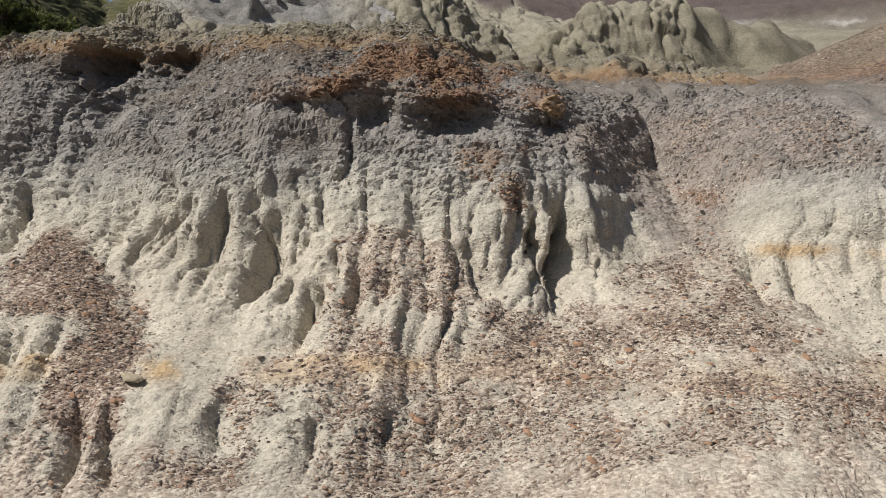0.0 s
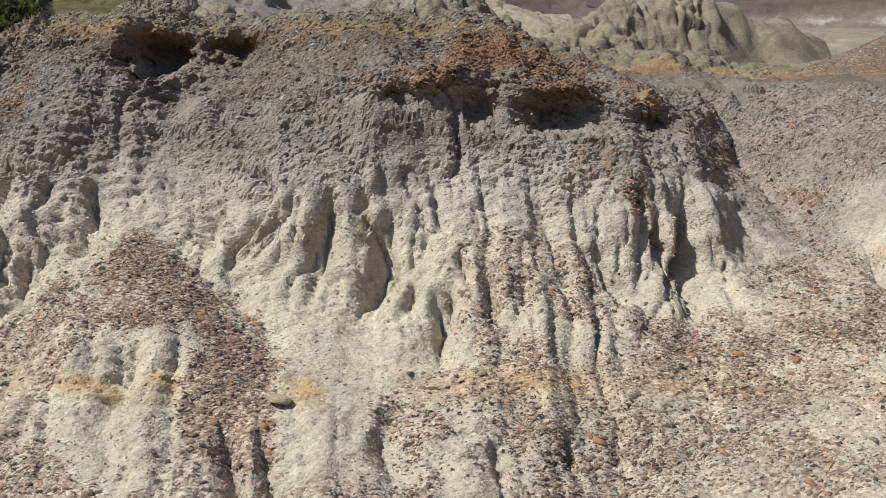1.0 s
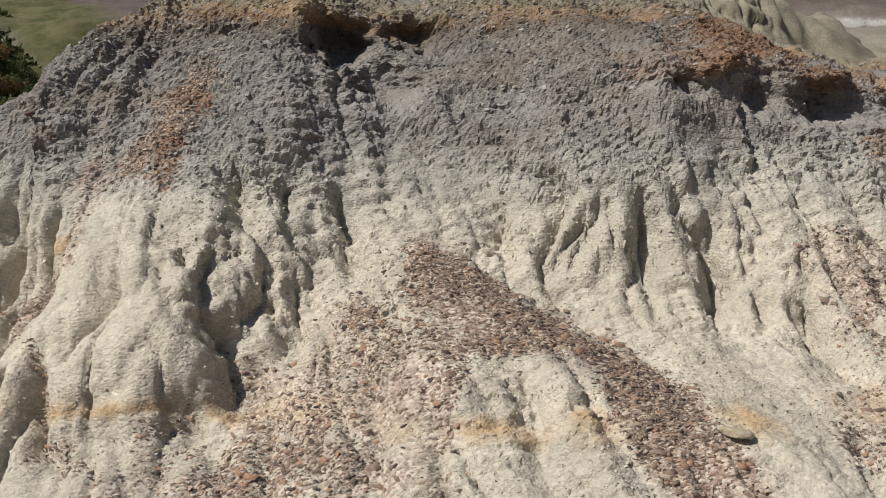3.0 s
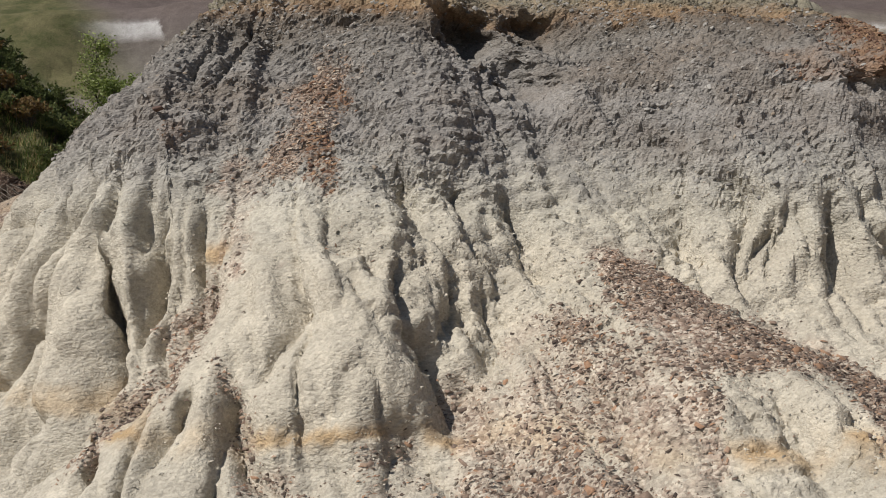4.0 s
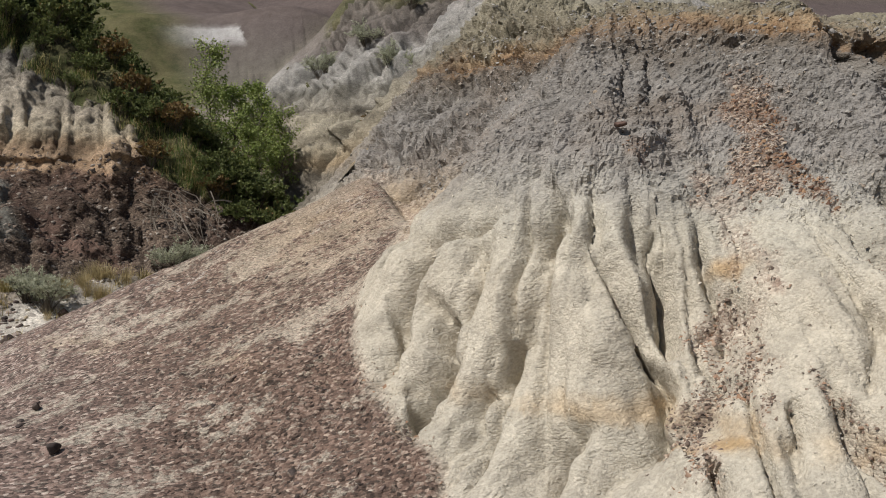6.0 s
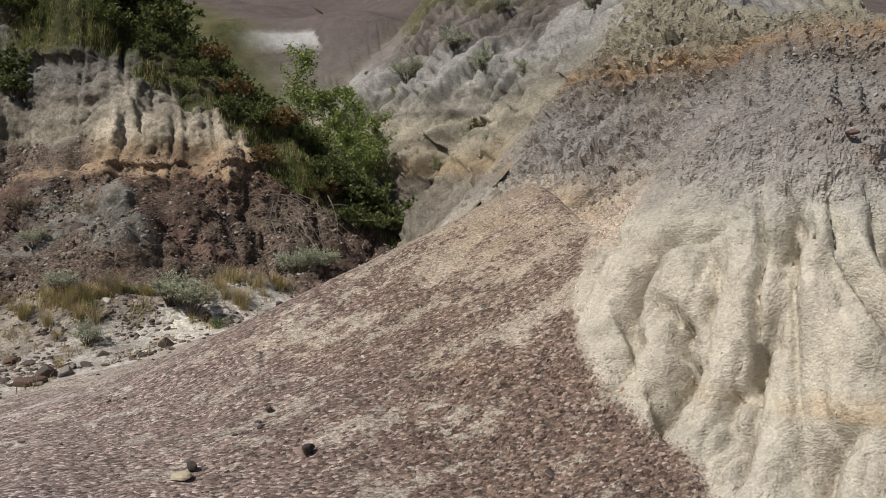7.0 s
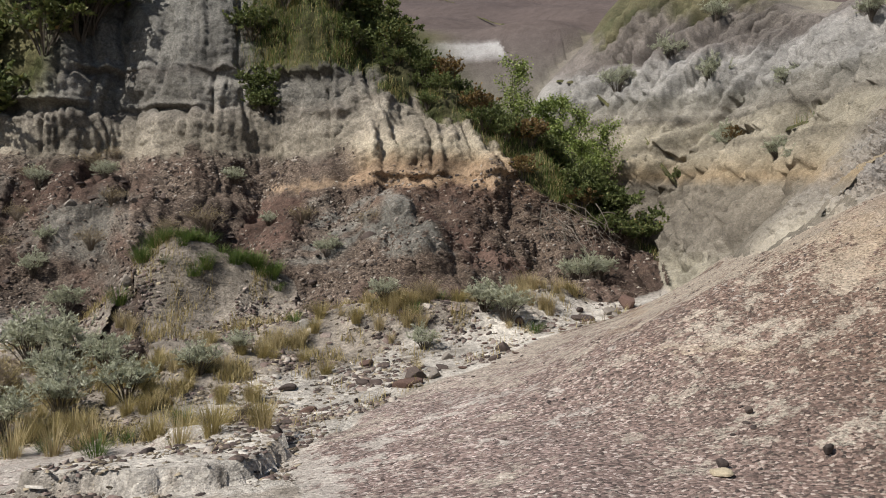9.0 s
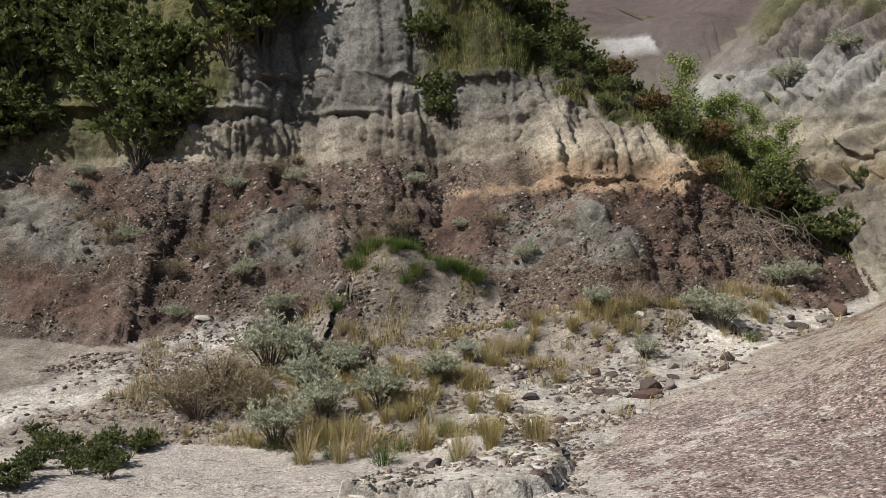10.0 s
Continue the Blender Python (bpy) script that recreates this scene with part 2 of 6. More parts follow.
def within(px, pz, outline, outer, inner):
    """1 inside an outline given as x, z, x, z, ...; it fades from inner to outer across the border."""
    ends = list(zip(outline[::2], outline[1::2]))
    inside, near = np.zeros(px.shape, bool), np.full(px.shape, 9.0)
    for (ax, az), (bx, bz) in zip(ends, ends[1:] + ends[:1]):
        t = np.clip(((px - ax) * (bx - ax) + (pz - az) * (bz - az)) / ((bx - ax) ** 2 + (bz - az) ** 2 + 1e-9), 0, 1)
        near = np.minimum(near, np.hypot(px - ax - t * (bx - ax), pz - az - t * (bz - az)))
        inside ^= ((az > pz) != (bz > pz)) & (px < ax + (pz - az) * (bx - ax) / (bz - az + 1e-9))
    return step(np.where(inside, near, -near), outer, inner)


def spaced(parts):
    """Grid lines: stretches of (start, end, spacing), spacing growing evenly between stretches' ends."""
    out = []
    for a, b, s0, s1 in parts:
        n = max(2, int(round(abs(b - a) / (0.5 * (s0 + s1)))))
        t = np.arange(n) / n
        out.append(a + (b - a) * (t * s0 * 2 + t * t * (s1 - s0)) / (s0 + s1))
    return np.concatenate(out + [[parts[-1][1]]])


GX = spaced([(-120, -22, 12, 0.6), (-22, -16, 0.3, 0.05), (-16, -7.5, 0.05, 0.025), (-7.5, 3.4, 0.0165, 0.0165), (3.6, 8, 0.03, 0.3), (8, 100, 0.6, 12)])
GY = spaced([(-60, -10, 8, 0.6), (-10, 2.5, 0.8, 0.2), (2.5, 4.0, 0.15, 0.02), (4.0, 8.2, 0.0132, 0.0132), (8.2, 13, 0.022, 0.03), (13, 21, 0.03, 0.05), (21, 34, 0.08, 0.4), (34, 160, 0.8, 14)])
X, Y = np.meshgrid(GX, GY)
Z, KIND, CREEK_D = land(X, Y)

# slopes of the smooth land, before the fine relief
ZX = np.gradient(Z, GX, axis=1)
ZY = np.gradient(Z, GY, axis=0)
LEN = np.sqrt(ZX ** 2 + ZY ** 2 + 1)
NX, NY, NZ = -ZX / LEN, -ZY / LEN, 1 / LEN
STEEP = np.sqrt(ZX ** 2 + ZY ** 2)


def soft_mask(m, rounds=3):
    m = m.astype(float)
    for _ in range(rounds):
        m = (m + np.roll(m, 1, 0) + np.roll(m, -1, 0) + np.roll(m, 1, 1) + np.roll(m, -1, 1)) / 5
    return m


IS_NEAR, IS_APRON, IS_OPP, IS_FAR = (soft_mask(KIND == k) for k in (2, 1, 3, 4))
IS_LOW = np.clip(1 - IS_NEAR - IS_APRON - IS_OPP - IS_FAR, 0, 1)


def wall_mask(x, y, z):
    return step(y + 0.7 * vnoise(x, y, 0, 2) + 0.3 * vnoise(x * 4, y * 4, z * 4, 1), 10.4, 12.2) * step(-x, 0.5, 2.0)


WALL = IS_NEAR * wall_mask(X, Y, Z)

# a coordinate that runs along the hillsides, so that rills run down them
BEARING = np.arctan2(Y - 9.0, X + 4.0)
BEARING = np.where(BEARING > 0, BEARING - 2 * np.pi, BEARING)
ALONG = np.where(X < -4, -4 + 3.0 * (BEARING + np.pi / 2), X)
DOWN = 0.75 * Y + 0.85 * Z
WARP = 0.30 * vnoise(X * 1.3, Y * 1.3, Z * 1.3, 3) + 0.12 * vnoise(X * 4, Y * 4, Z * 4, 4)

# loose debris: the fan below the chute, the streaks and the foot of the hill
edge = 0.16 * vnoise(X * 2.2, Y * 2.2, 0, 21) + 0.10 * vnoise(X * 7, Y * 7, 0, 22) + 0.06 * vnoise(X * 21, Y * 21, 0, 23)
LITTERED = np.zeros_like(X)
SLOPE_PART = np.ix_((GY > 3.0) & (GY < 9.5), (GX > -6.6) & (GX < 4.0))
strewn_x, strewn_z = X[SLOPE_PART] + 0.9 * edge[SLOPE_PART], Z[SLOPE_PART] + 0.6 * vnoise(X * 6, Y * 6, 0, 27)[SLOPE_PART] * 0.15
strewn_all = np.zeros_like(strewn_x)


def strewn(density, *outline):
    """Loose shale lies within an outline on the hill's face (x, z)."""
    np.maximum(strewn_all, density * within(strewn_x, strewn_z, outline, -0.05, 0.06), out=strewn_all)


strewn(1, -2.66, 1.51, -2.51, 1.49, -2.18, 1.24, -1.95, 1.10, -1.79, 0.98, -1.67, 0.80, -1.64, 0.62, -1.66, 0.50, -1.98, 0.50, -2.05, 0.61, -2.16, 0.67, -2.17, 0.80, -2.19, 0.90, -2.37, 0.99, -2.65, 1.01, -2.75, 0.95, -2.84, 1.07, -2.74, 1.30)
strewn(0.72, -3.21, 1.17, -3.01, 1.20, -2.78, 0.99, -2.82, 0.82, -2.80, 0.63, -2.75, 0.48, -3.73, 0.36, -3.88, 0.55, -3.66, 0.69, -3.69, 0.88, -3.44, 0.96)
strewn(0.8, -0.62, 1.38, -0.50, 1.26, -0.44, 0.98, -0.23, 0.86, -0.34, 0.74, -0.67, 0.84, -0.67, 1.10)
strewn(0.75, -0.67, 1.36, -0.53, 1.47, 0.06, 1.44, 0.24, 1.23, 0.41, 1.04, 0.69, 1.02, 1.07, 1.07, 1.58, 1.35, 1.45, 1.58, 1.17, 1.96, 1.00, 2.22, 1.85, 2.47, 2.85, 2.45, 3.40, 2.29, 3.08, 1.96, 2.23, 1.80, 2.03, 1.36, 2.20, 0.99, 2.49, 0.79, 1.92, 0.42, 0.31, 0.32, 0.21, 0.65, 0.23, 0.99, -0.15, 1.08, -0.49, 1.11)
strewn(0.6, -1.20, 0.78, -0.91, 0.85, 0.22, 0.88, 0.18, 0.31, -0.37, 0.30, -0.66, 0.68, -0.93, 0.74, -1.02, 0.53, -1.00, 0.32, -1.25, 0.32, -1.09, 0.50, -1.23, 0.67)
strewn(0.9, -4.45, 1.88, -4.22, 2.04, -4.14, 2.21, -3.89, 2.60, -3.72, 2.53, -3.97, 2.20, -4.10, 1.93, -4.27, 1.75, -4.45, 1.58, -4.42, 1.40, -4.63, 1.23, -4.84, 1.01, -5.07, 0.82, -5.22, 0.67, -5.35, 0.57, -5.20, 0.84, -4.94, 1.06, -4.76, 1.24, -4.60, 1.42, -4.51, 1.64)
strewn(0.55, -4.55, 1.11, -4.51, 0.95, -4.49, 0.70, -4.24, 0.56, -4.52, 0.57, -4.58, 0.71, -4.58, 0.91)
strewn(0.5, -3.03, 1.17, -2.90, 1.17, -3.02, 0.94, -3.19, 0.91)
strewn(0.45, -4.04, 0.71, -3.68, 0.70, -3.20, 0.89, -2.79, 0.92, -2.97, 0.64, -4.16, 0.57)
LITTERED[SLOPE_PART] = strewn_all
blotch = np.clip(0.75 + 0.5 * vnoise(X * 5, Y * 5, 0, 28) + 0.4 * vnoise(X * 13, Y * 13, 0, 29), 0.25, 1.15)
LITTERED = np.maximum(LITTERED, 0.6 * step(X, -0.9, -0.2) * step(0.5 - Z, 0, 0.12))
LITTERED = LITTERED * np.where(LITTERED > 0.9, 1, blotch) * (1 - 0.6 * step(X, 0.9, 1.2) * step(Z, 1.2, 1.4))
DUSTY = within(X + edge, Z + 0.5 * edge, (1.64, 1.25, 1.45, 1.58, 1.17, 1.96, 1.0, 2.22, 1.85, 2.6, 2.85, 2.75, 3.6, 2.5, 3.08, 2.2, 2.23, 1.8, 2.03, 1.36), -0.08, 0.12)
SADDLE = within(X + edge, Y + edge, (-6.6, 8.5, -5.4, 8.7, -5.2, 9.2, -5.4, 10.0, -5.7, 10.4, -6.6, 10.4), -0.1, 0.15)
base = 0.6 * step(0.52 + edge - Z, 0, 0.15) * step(X, -4.6, -3.6)
skirt = step(0.70 - STEEP + 0.5 * edge, 0, 0.15) * step(-X, 5.0, 5.5) * step(1.4 - Z, 0, 0.2)
DEBRIS = np.clip(np.maximum.reduce([LITTERED, base, skirt, 0.7 * SADDLE]), 0, 1) * IS_NEAR * (1 - WALL)
patch = 0.55 * vnoise(X * 0.9 + 0.3 * Y, Y * 2.6 - 0.6 * X, 0, 31) + 0.7 * vnoise(X * 3 + 0.5 * Y, Y * 7 - 1.5 * X, 0, 32) + 0.6 * vnoise(X * 10, Y * 14, 0, 33)
DEBRIS = np.maximum(DEBRIS, IS_APRON * (0.50 + 0.50 * step(patch + 0.25 * vnoise(X * 25, Y * 30, 0, 158) + 0.95 - 1.0 * bell(Y - 11.4 + 0.2 * (X + 7), 0, 1.4) + 0.35 * step(-X, 8, 9.5), 0, 1.0)))
top_fan = bell(X, -6.0, 0.75) * bell(Y, 9.8, 1.2)
DEBRIS = np.clip(DEBRIS - 0.55 * top_fan * IS_APRON * (0.7 + 2 * edge), 0, 1)
LOOSE = soft_mask(DEBRIS, 2)


def billow(u, v, seed, width):
    """Rounded lobes with sharp clefts between them, 0 in the cleft and 1 on the crown."""
    return np.sqrt(np.clip(np.abs(vnoise(u, v, 0, seed)) / width, 0, 1))


def rubble(scale, seed):
    """Angular lumps: flat-topped pieces of uneven height with their own tilt, and gaps between."""
    u, v = ALONG * scale * 0.5 + 0.25 * vnoise(X * scale * 0.7, DOWN * scale * 0.7, 0, seed + 5), DOWN * scale * 1.3
    a, b, own = cells(u, v, seed)
    return np.clip((b - a) * 3.0, 0, 1) * (0.25 + 0.75 * own) - 0.4 * a


# only the hill beside the path carries the finest relief
FINE = step(8.8 - Y, 0, 0.5) * step(X, -7.6, -7.2) * step(3.4 - X, 0, 0.2)
FINE = np.maximum(FINE, step(12.8 - Y, 0, 0.6) * step(X, -7.0, -6.6) * step(-X, 3.0, 3.4) * IS_NEAR)
# fine relief, outwards from the slope
lie = 0.12 * vnoise(X * 3, Y * 3, 0, 9) + 0.08 * vnoise(X * 11, Y * 11, 0, 10)
lie = lie + 0.22 * vnoise(X * 1.1, 0 * X, 0, 19)
cream = step(Z, 0.30, 0.5) * step(2.0 + lie - Z, 0, 0.45) * IS_NEAR * (1 - WALL)
grey = np.clip(IS_NEAR - cream - WALL, 0, 1) * step(Z, 1.4, 1.8)
hard = 1 - LOOSE
firm = 1 - 0.6 * soft_mask(DEBRIS, 16)
steepness = step(STEEP, 0.32, 0.75) * (1 - 0.85 * bell(X, 1.55 + 0.8 * (Z - 1.3), 0.5) * step(Z, 0.7, 0.9))
strong = (1 - 0.6 * step(X, 1.2, 1.7)) * (0.55 + 0.45 * step(vnoise(X * 0.8, Y * 0.8, 0, 16), -0.5, 0.4))
MEANDER = 0.45 * vnoise(Z * 2.4, ALONG * 1.3, 0, 81) + 0.22 * vnoise(Z * 6, ALONG * 3, 0, 82)
lobe1 = billow(ALONG * 2.7 + MEANDER, Z * 0.33 + 3, 6, 0.42)
lobe2 = billow(ALONG * 5.6 + 1.6 * MEANDER + 4, Z * 0.8, 7, 0.42)
lobe3 = billow(ALONG * 9.5 + WARP * 3.0, Z * 4.5, 8, 0.5)
SEEN = step(X, -7.6, -7.2) * step(3.4 - X, 0, 0.2) * step(17 - Y, 0, 1)
rough = vnoise(X * 9, Y * 9, Z * 9, 12) * 0.6 * (0.5 + 0.5 * SEEN) + vnoise(X * 19, Y * 19, Z * 19, 13) * 0.4 * FINE + 0.5 * vnoise(X * 4, Y * 4, Z * 4, 112) * (1 - FINE)
GENTLE = 1 - step(STEEP, 1.2, 2.2)
nod1 = np.sqrt(np.abs(vnoise(X * 4.2, Y * 9, Z * 11, 101))) - 0.55
nod2 = np.sqrt(np.abs(vnoise(X * 8.5, Y * 18, Z * 22, 102))) - 0.55
nod3 = (np.sqrt(np.abs(vnoise(X * 17, Y * 33, Z * 38, 103))) - 0.55) * FINE * GENTLE
nod2 = nod2 * np.maximum(FINE, 0.7 * SEEN * step(13 - Y, 0, 1)) * (0.35 + 0.65 * GENTLE)
nod1 = nod1 * np.maximum(0.35, SEEN) * (0.5 + 0.5 * GENTLE)
gritty = vnoise(X * 26, Y * 42, Z * 42, 18) * FINE * GENTLE
big, small = rubble(15, 3) * FINE, rubble(34, 4) * FINE
# the rills that part the lobes, each by its depth, width and course (x, z from the top down)
PATCH = np.ix_((GY > 4.0) & (GY < 9.0), (GX > -6.6) & (GX < 3.2))
rill_x = X[PATCH] + 0.025 * vnoise(X[PATCH] * 7, Z[PATCH] * 7, 0, 151) + 0.010 * vnoise(X[PATCH] * 23, Z[PATCH] * 23, 0, 152)
rill_z = Z[PATCH] + 0.02 * vnoise(X[PATCH] * 8, Z[PATCH] * 8, 0, 153)
RILLS = np.zeros_like(X)
cut_sum, cut_deep = np.zeros_like(rill_x), np.zeros_like(rill_x)


def rill(depth, width, *course):
    """Cuts one cleft: a narrow sharp bed between broad rounded shoulders."""
    ends = list(zip(course[::2], course[1::2]))
    near, far_on = np.full(rill_x.shape, 9.0), np.zeros_like(rill_x)
    for k, ((ax, az), (bx, bz)) in enumerate(zip(ends, ends[1:])):
        l2 = (bx - ax) ** 2 + (bz - az) ** 2
        t = np.clip(((rill_x - ax) * (bx - ax) + (rill_z - az) * (bz - az)) / l2, 0, 1)
        d = np.hypot(rill_x - ax - t * (bx - ax), rill_z - az - t * (bz - az))
        far_on = np.where(d < near, (k + t) / (len(ends) - 1), far_on)
        near = np.minimum(near, d)
    if course[0] < -3.0:
        depth = 0.025 + (0.7 if course[0] > -3.9 else 1.3) * depth
    if course[0] < -5.1:
        depth, width = 1.4 * depth, 0.85 * width
    if min(course[::2]) < -5.75:
        depth, width = 0.6 * depth, 0.5 * width
    taper = np.minimum(step(far_on, -0.05, 0.35), 0.35 + 0.65 * step(1 - far_on, 0.0, 0.35))
    cut = depth * taper * (0.95 * np.exp(-near / width) + 0.45 * np.exp(-(near / (2.6 * width)) ** 2))
    np.maximum(cut_deep, cut, out=cut_deep)
    np.add(cut_sum, 0.08 * cut, out=cut_sum)


rill(0.16, 0.045, -5.09, 1.65, -5.17, 1.44, -5.15, 1.20, -5.15, 0.99, -5.29, 0.80, -5.54, 0.49)
rill(0.1, 0.04, -4.81, 1.85, -4.89, 1.57, -4.88, 1.41, -4.98, 1.21, -5.14, 1.01)
rill(0.06, 0.04, -4.56, 1.81, -4.71, 1.49, -4.72, 1.36, -4.93, 1.10, -5.12, 0.91)
rill(0.07, 0.04, -5.42, 1.39, -5.52, 1.13, -5.61, 0.94, -5.85, 0.61, -6.02, 0.40)
rill(0.05, 0.035, -5.57, 1.69, -5.66, 1.31, -5.80, 1.04)
rill(0.08, 0.04, -5.31, 1.84, -5.80, 1.52, -5.89, 1.36, -6.06, 0.98, -6.23, 0.62)
rill(0.04, 0.03, -5.20, 1.87, -5.28, 1.69, -5.42, 1.42)
rill(0.1, 0.045, -5.89, 1.29, -5.80, 1.13, -5.84, 0.90, -5.99, 0.66, -6.18, 0.47)
rill(0.04, 0.03, -5.60, 0.99, -5.73, 0.77, -5.88, 0.53, -6.03, 0.34)
rill(0.04, 0.03, -5.36, 0.85, -5.57, 0.62, -5.74, 0.42)
rill(0.06, 0.08, -4.36, 1.84, -4.65, 1.44, -4.70, 1.31, -4.91, 1.04, -5.04, 0.90, -5.30, 0.68, -5.49, 0.49)
rill(0.06, 0.03, -4.57, 1.08, -4.55, 0.91, -4.55, 0.76, -4.51, 0.65, -4.41, 0.57)
rill(0.035, 0.035, -4.23, 1.39, -4.25, 1.27, -4.28, 1.16, -4.45, 1.01, -4.50, 0.93)
rill(0.025, 0.04, -4.10, 1.56, -3.92, 1.48, -3.84, 1.29)
rill(0.09, 0.05, -3.84, 1.29, -3.78, 1.12, -3.66, 0.97, -3.64, 0.86, -3.70, 0.68)
rill(0.07, 0.04, -3.74, 1.52, -3.76, 1.28, -3.76, 1.14)
rill(0.065, 0.035, -3.49, 1.42, -3.51, 1.21, -3.57, 1.03)
rill(0.06, 0.035, -3.34, 1.36, -3.33, 1.11, -3.46, 0.96)
rill(0.05, 0.035, -3.07, 1.57, -3.03, 1.43, -3.06, 1.33)
rill(0.08, 0.035, -3.66, 1.92, -3.66, 1.83, -3.61, 1.72, -3.57, 1.58)
rill(0.04, 0.03, -3.35, 1.83, -3.32, 1.63)
rill(0.05, 0.03, -3.01, 1.81, -3.02, 1.57, -3.07, 1.51)
rill(0.04, 0.03, -4.74, 1.00, -4.79, 0.82, -4.88, 0.65)
rill(0.04, 0.03, -5.11, 0.75, -5.15, 0.63, -5.23, 0.53)
rill(0.07, 0.04, -1.22, 1.74, -1.26, 1.54, -1.12, 1.45, -1.08, 1.26, -1.26, 1.04)
rill(0.05, 0.035, -1.44, 1.71, -1.44, 1.51, -1.51, 1.15)
rill(0.05, 0.035, -1.77, 1.74, -1.85, 1.51, -2.11, 1.27)
rill(0.05, 0.03, -2.33, 1.54, -2.26, 1.46, -2.13, 1.38)
rill(0.08, 0.035, -0.74, 1.24, -0.83, 1.05, -0.88, 0.89)
rill(0.04, 0.03, -0.96, 1.26, -1.06, 1.04)
rill(0.04, 0.05, -2.52, 1.48, -2.18, 1.24, -1.95, 1.10, -1.77, 0.96)
rill(0.05, 0.035, -2.15, 1.71, -2.23, 1.51, -2.33, 1.41)
rill(0.17, 0.04, 0.85, 1.88, 0.81, 1.44, 0.72, 1.08)
rill(0.06, 0.035, 0.52, 1.89, 0.48, 1.51, 0.42, 1.16)
rill(0.06, 0.035, 0.70, 1.82, 0.60, 1.44, 0.54, 1.33)
rill(0.07, 0.04, 0.15, 1.44, 0.24, 1.23, 0.36, 1.12)
rill(0.06, 0.035, -1.92, 1.92, -1.91, 1.68, -2.08, 1.31)
rill(0.09, 0.035, -1.46, 1.76, -1.49, 1.50, -1.58, 1.10)
rill(0.09, 0.035, -1.14, 1.65, -1.13, 1.29, -1.27, 1.02)
rill(0.05, 0.03, -1.26, 1.76, -1.32, 1.54)
rill(0.06, 0.03, -1.66, 1.76, -1.79, 1.53, -1.92, 1.31)
rill(0.05, 0.03, -0.71, 1.40, -0.66, 1.17)
rill(0.11, 0.03, -0.87, 1.19, -0.82, 1.04, -0.88, 0.89)
rill(0.05, 0.03, -0.52, 1.30, -0.58, 0.99)
rill(0.04, 0.03, -0.30, 1.27, -0.44, 0.99)
rill(0.07, 0.04, -1.95, 0.67, -1.82, 0.49, -1.77, 0.34)
rill(0.06, 0.035, -1.75, 0.67, -1.62, 0.46, -1.57, 0.33)
rill(0.05, 0.04, -1.19, 0.65, -1.05, 0.48)
rill(0.04, 0.03, -0.64, 0.59, -0.62, 0.44)
rill(0.04, 0.03, -0.30, 0.61, -0.25, 0.44)
rill(0.05, 0.03, 2.14, 1.36, 2.03, 1.10)
rill(0.04, 0.03, 2.37, 1.41, 2.32, 1.10, 2.36, 0.96)
RILLS[PATCH] = cut_deep + cut_sum
# the western face is smoother, with long thin rills of its own
WEST = step(-X, 4.3, 5.0)
thread = np.maximum(np.exp(-np.abs(vnoise(ALONG * 3.6 + 0.35 * MEANDER, Z * 0.25, 0, 161)) / 0.10), 0.7 * np.exp(-np.abs(vnoise(ALONG * 7.5 + 0.6 * MEANDER, Z * 0.5, 0, 162)) / 0.16) * step(vnoise(ALONG * 2, Z * 1.5, 0, 163), -0.2, 0.3))
thread = WEST * thread * step(STEEP, 0.6, 1.0)
calm = 1 - 0.5 * WEST
swell = 0.06 * vnoise(ALONG * 2.6 + WARP, Z * 1.8, 0, 11)
OUT = cream * firm * steepness * (0.6 * swell + strong * (0.08 * calm * (lobe1 - 0.75) + 0.085 * calm * (lobe2 - 0.75)) + 0.05 * calm * (lobe3 - 0.7) - 0.18 * thread) + cream * hard * (0.008 * rough + 0.002 * gritty + (0.5 + 0.7 * step(vnoise(X * 1.6, Y * 1.6, Z, 24), -0.3, 0.5)) * (0.030 * nod1 + 0.030 * nod2 + 0.016 * nod3) * (1 - 0.5 * step(-X, 3.8, 4.6)))
OUT -= 1.5 * IS_NEAR * RILLS
OUT += IS_NEAR * step(8 - Y, 0, 0.4) * (0.09 * np.exp(-((X + 4.08) / 0.27) ** 2 - ((Z - 0.95) / 0.36) ** 2) + 0.05 * np.exp(-((X + 5.2) / 0.2) ** 2 - ((Z - 1.1) / 0.4) ** 2))
lump = vnoise(ALONG * 4.5, Z * 4.5, Y, 14)
cleft = billow(ALONG * 2.6 + WARP * 2, Z * 1.4, 15, 0.3)
OUT += grey * hard * (0.010 * big + 0.008 * small + 0.05 * lump + 0.036 * nod1 + 0.034 * nod2 + 0.020 * nod3 + 0.008 * gritty + 0.09 * (cleft - 0.8) - 0.01)
OUT += LOOSE * (IS_NEAR + IS_APRON) * (0.012 * nod2 + 0.012 * nod3 + 0.004 * small + 0.006 * gritty + 0.010 * rough + 0.02 * vnoise(X * 3, Y * 3, 0, 17))
SILT_ZONE = (CREEK_D < 1.0) | ((X < -8.8) & (Y < 11.6))
OUT += IS_LOW * (0.03 * rough + 0.03 * nod1 + 0.02 * vnoise(X * 10, Y * 10, 0, 104) + 0.05 * vnoise(X * 2.5, Y * 2.5, 0, 53)) * (1 - 0.6 * step(0.6 - CREEK_D, 0, 0.3)) * (1 - 0.85 * soft_mask(SILT_ZONE, 3))
OUT += IS_FAR * (0.30 * vnoise(X * 0.5, Y * 0.5, 0, 54) + 0.25 * (billow(X * 0.45 + 0.2 * Y, Y * 0.15, 55, 0.4) - 0.8))
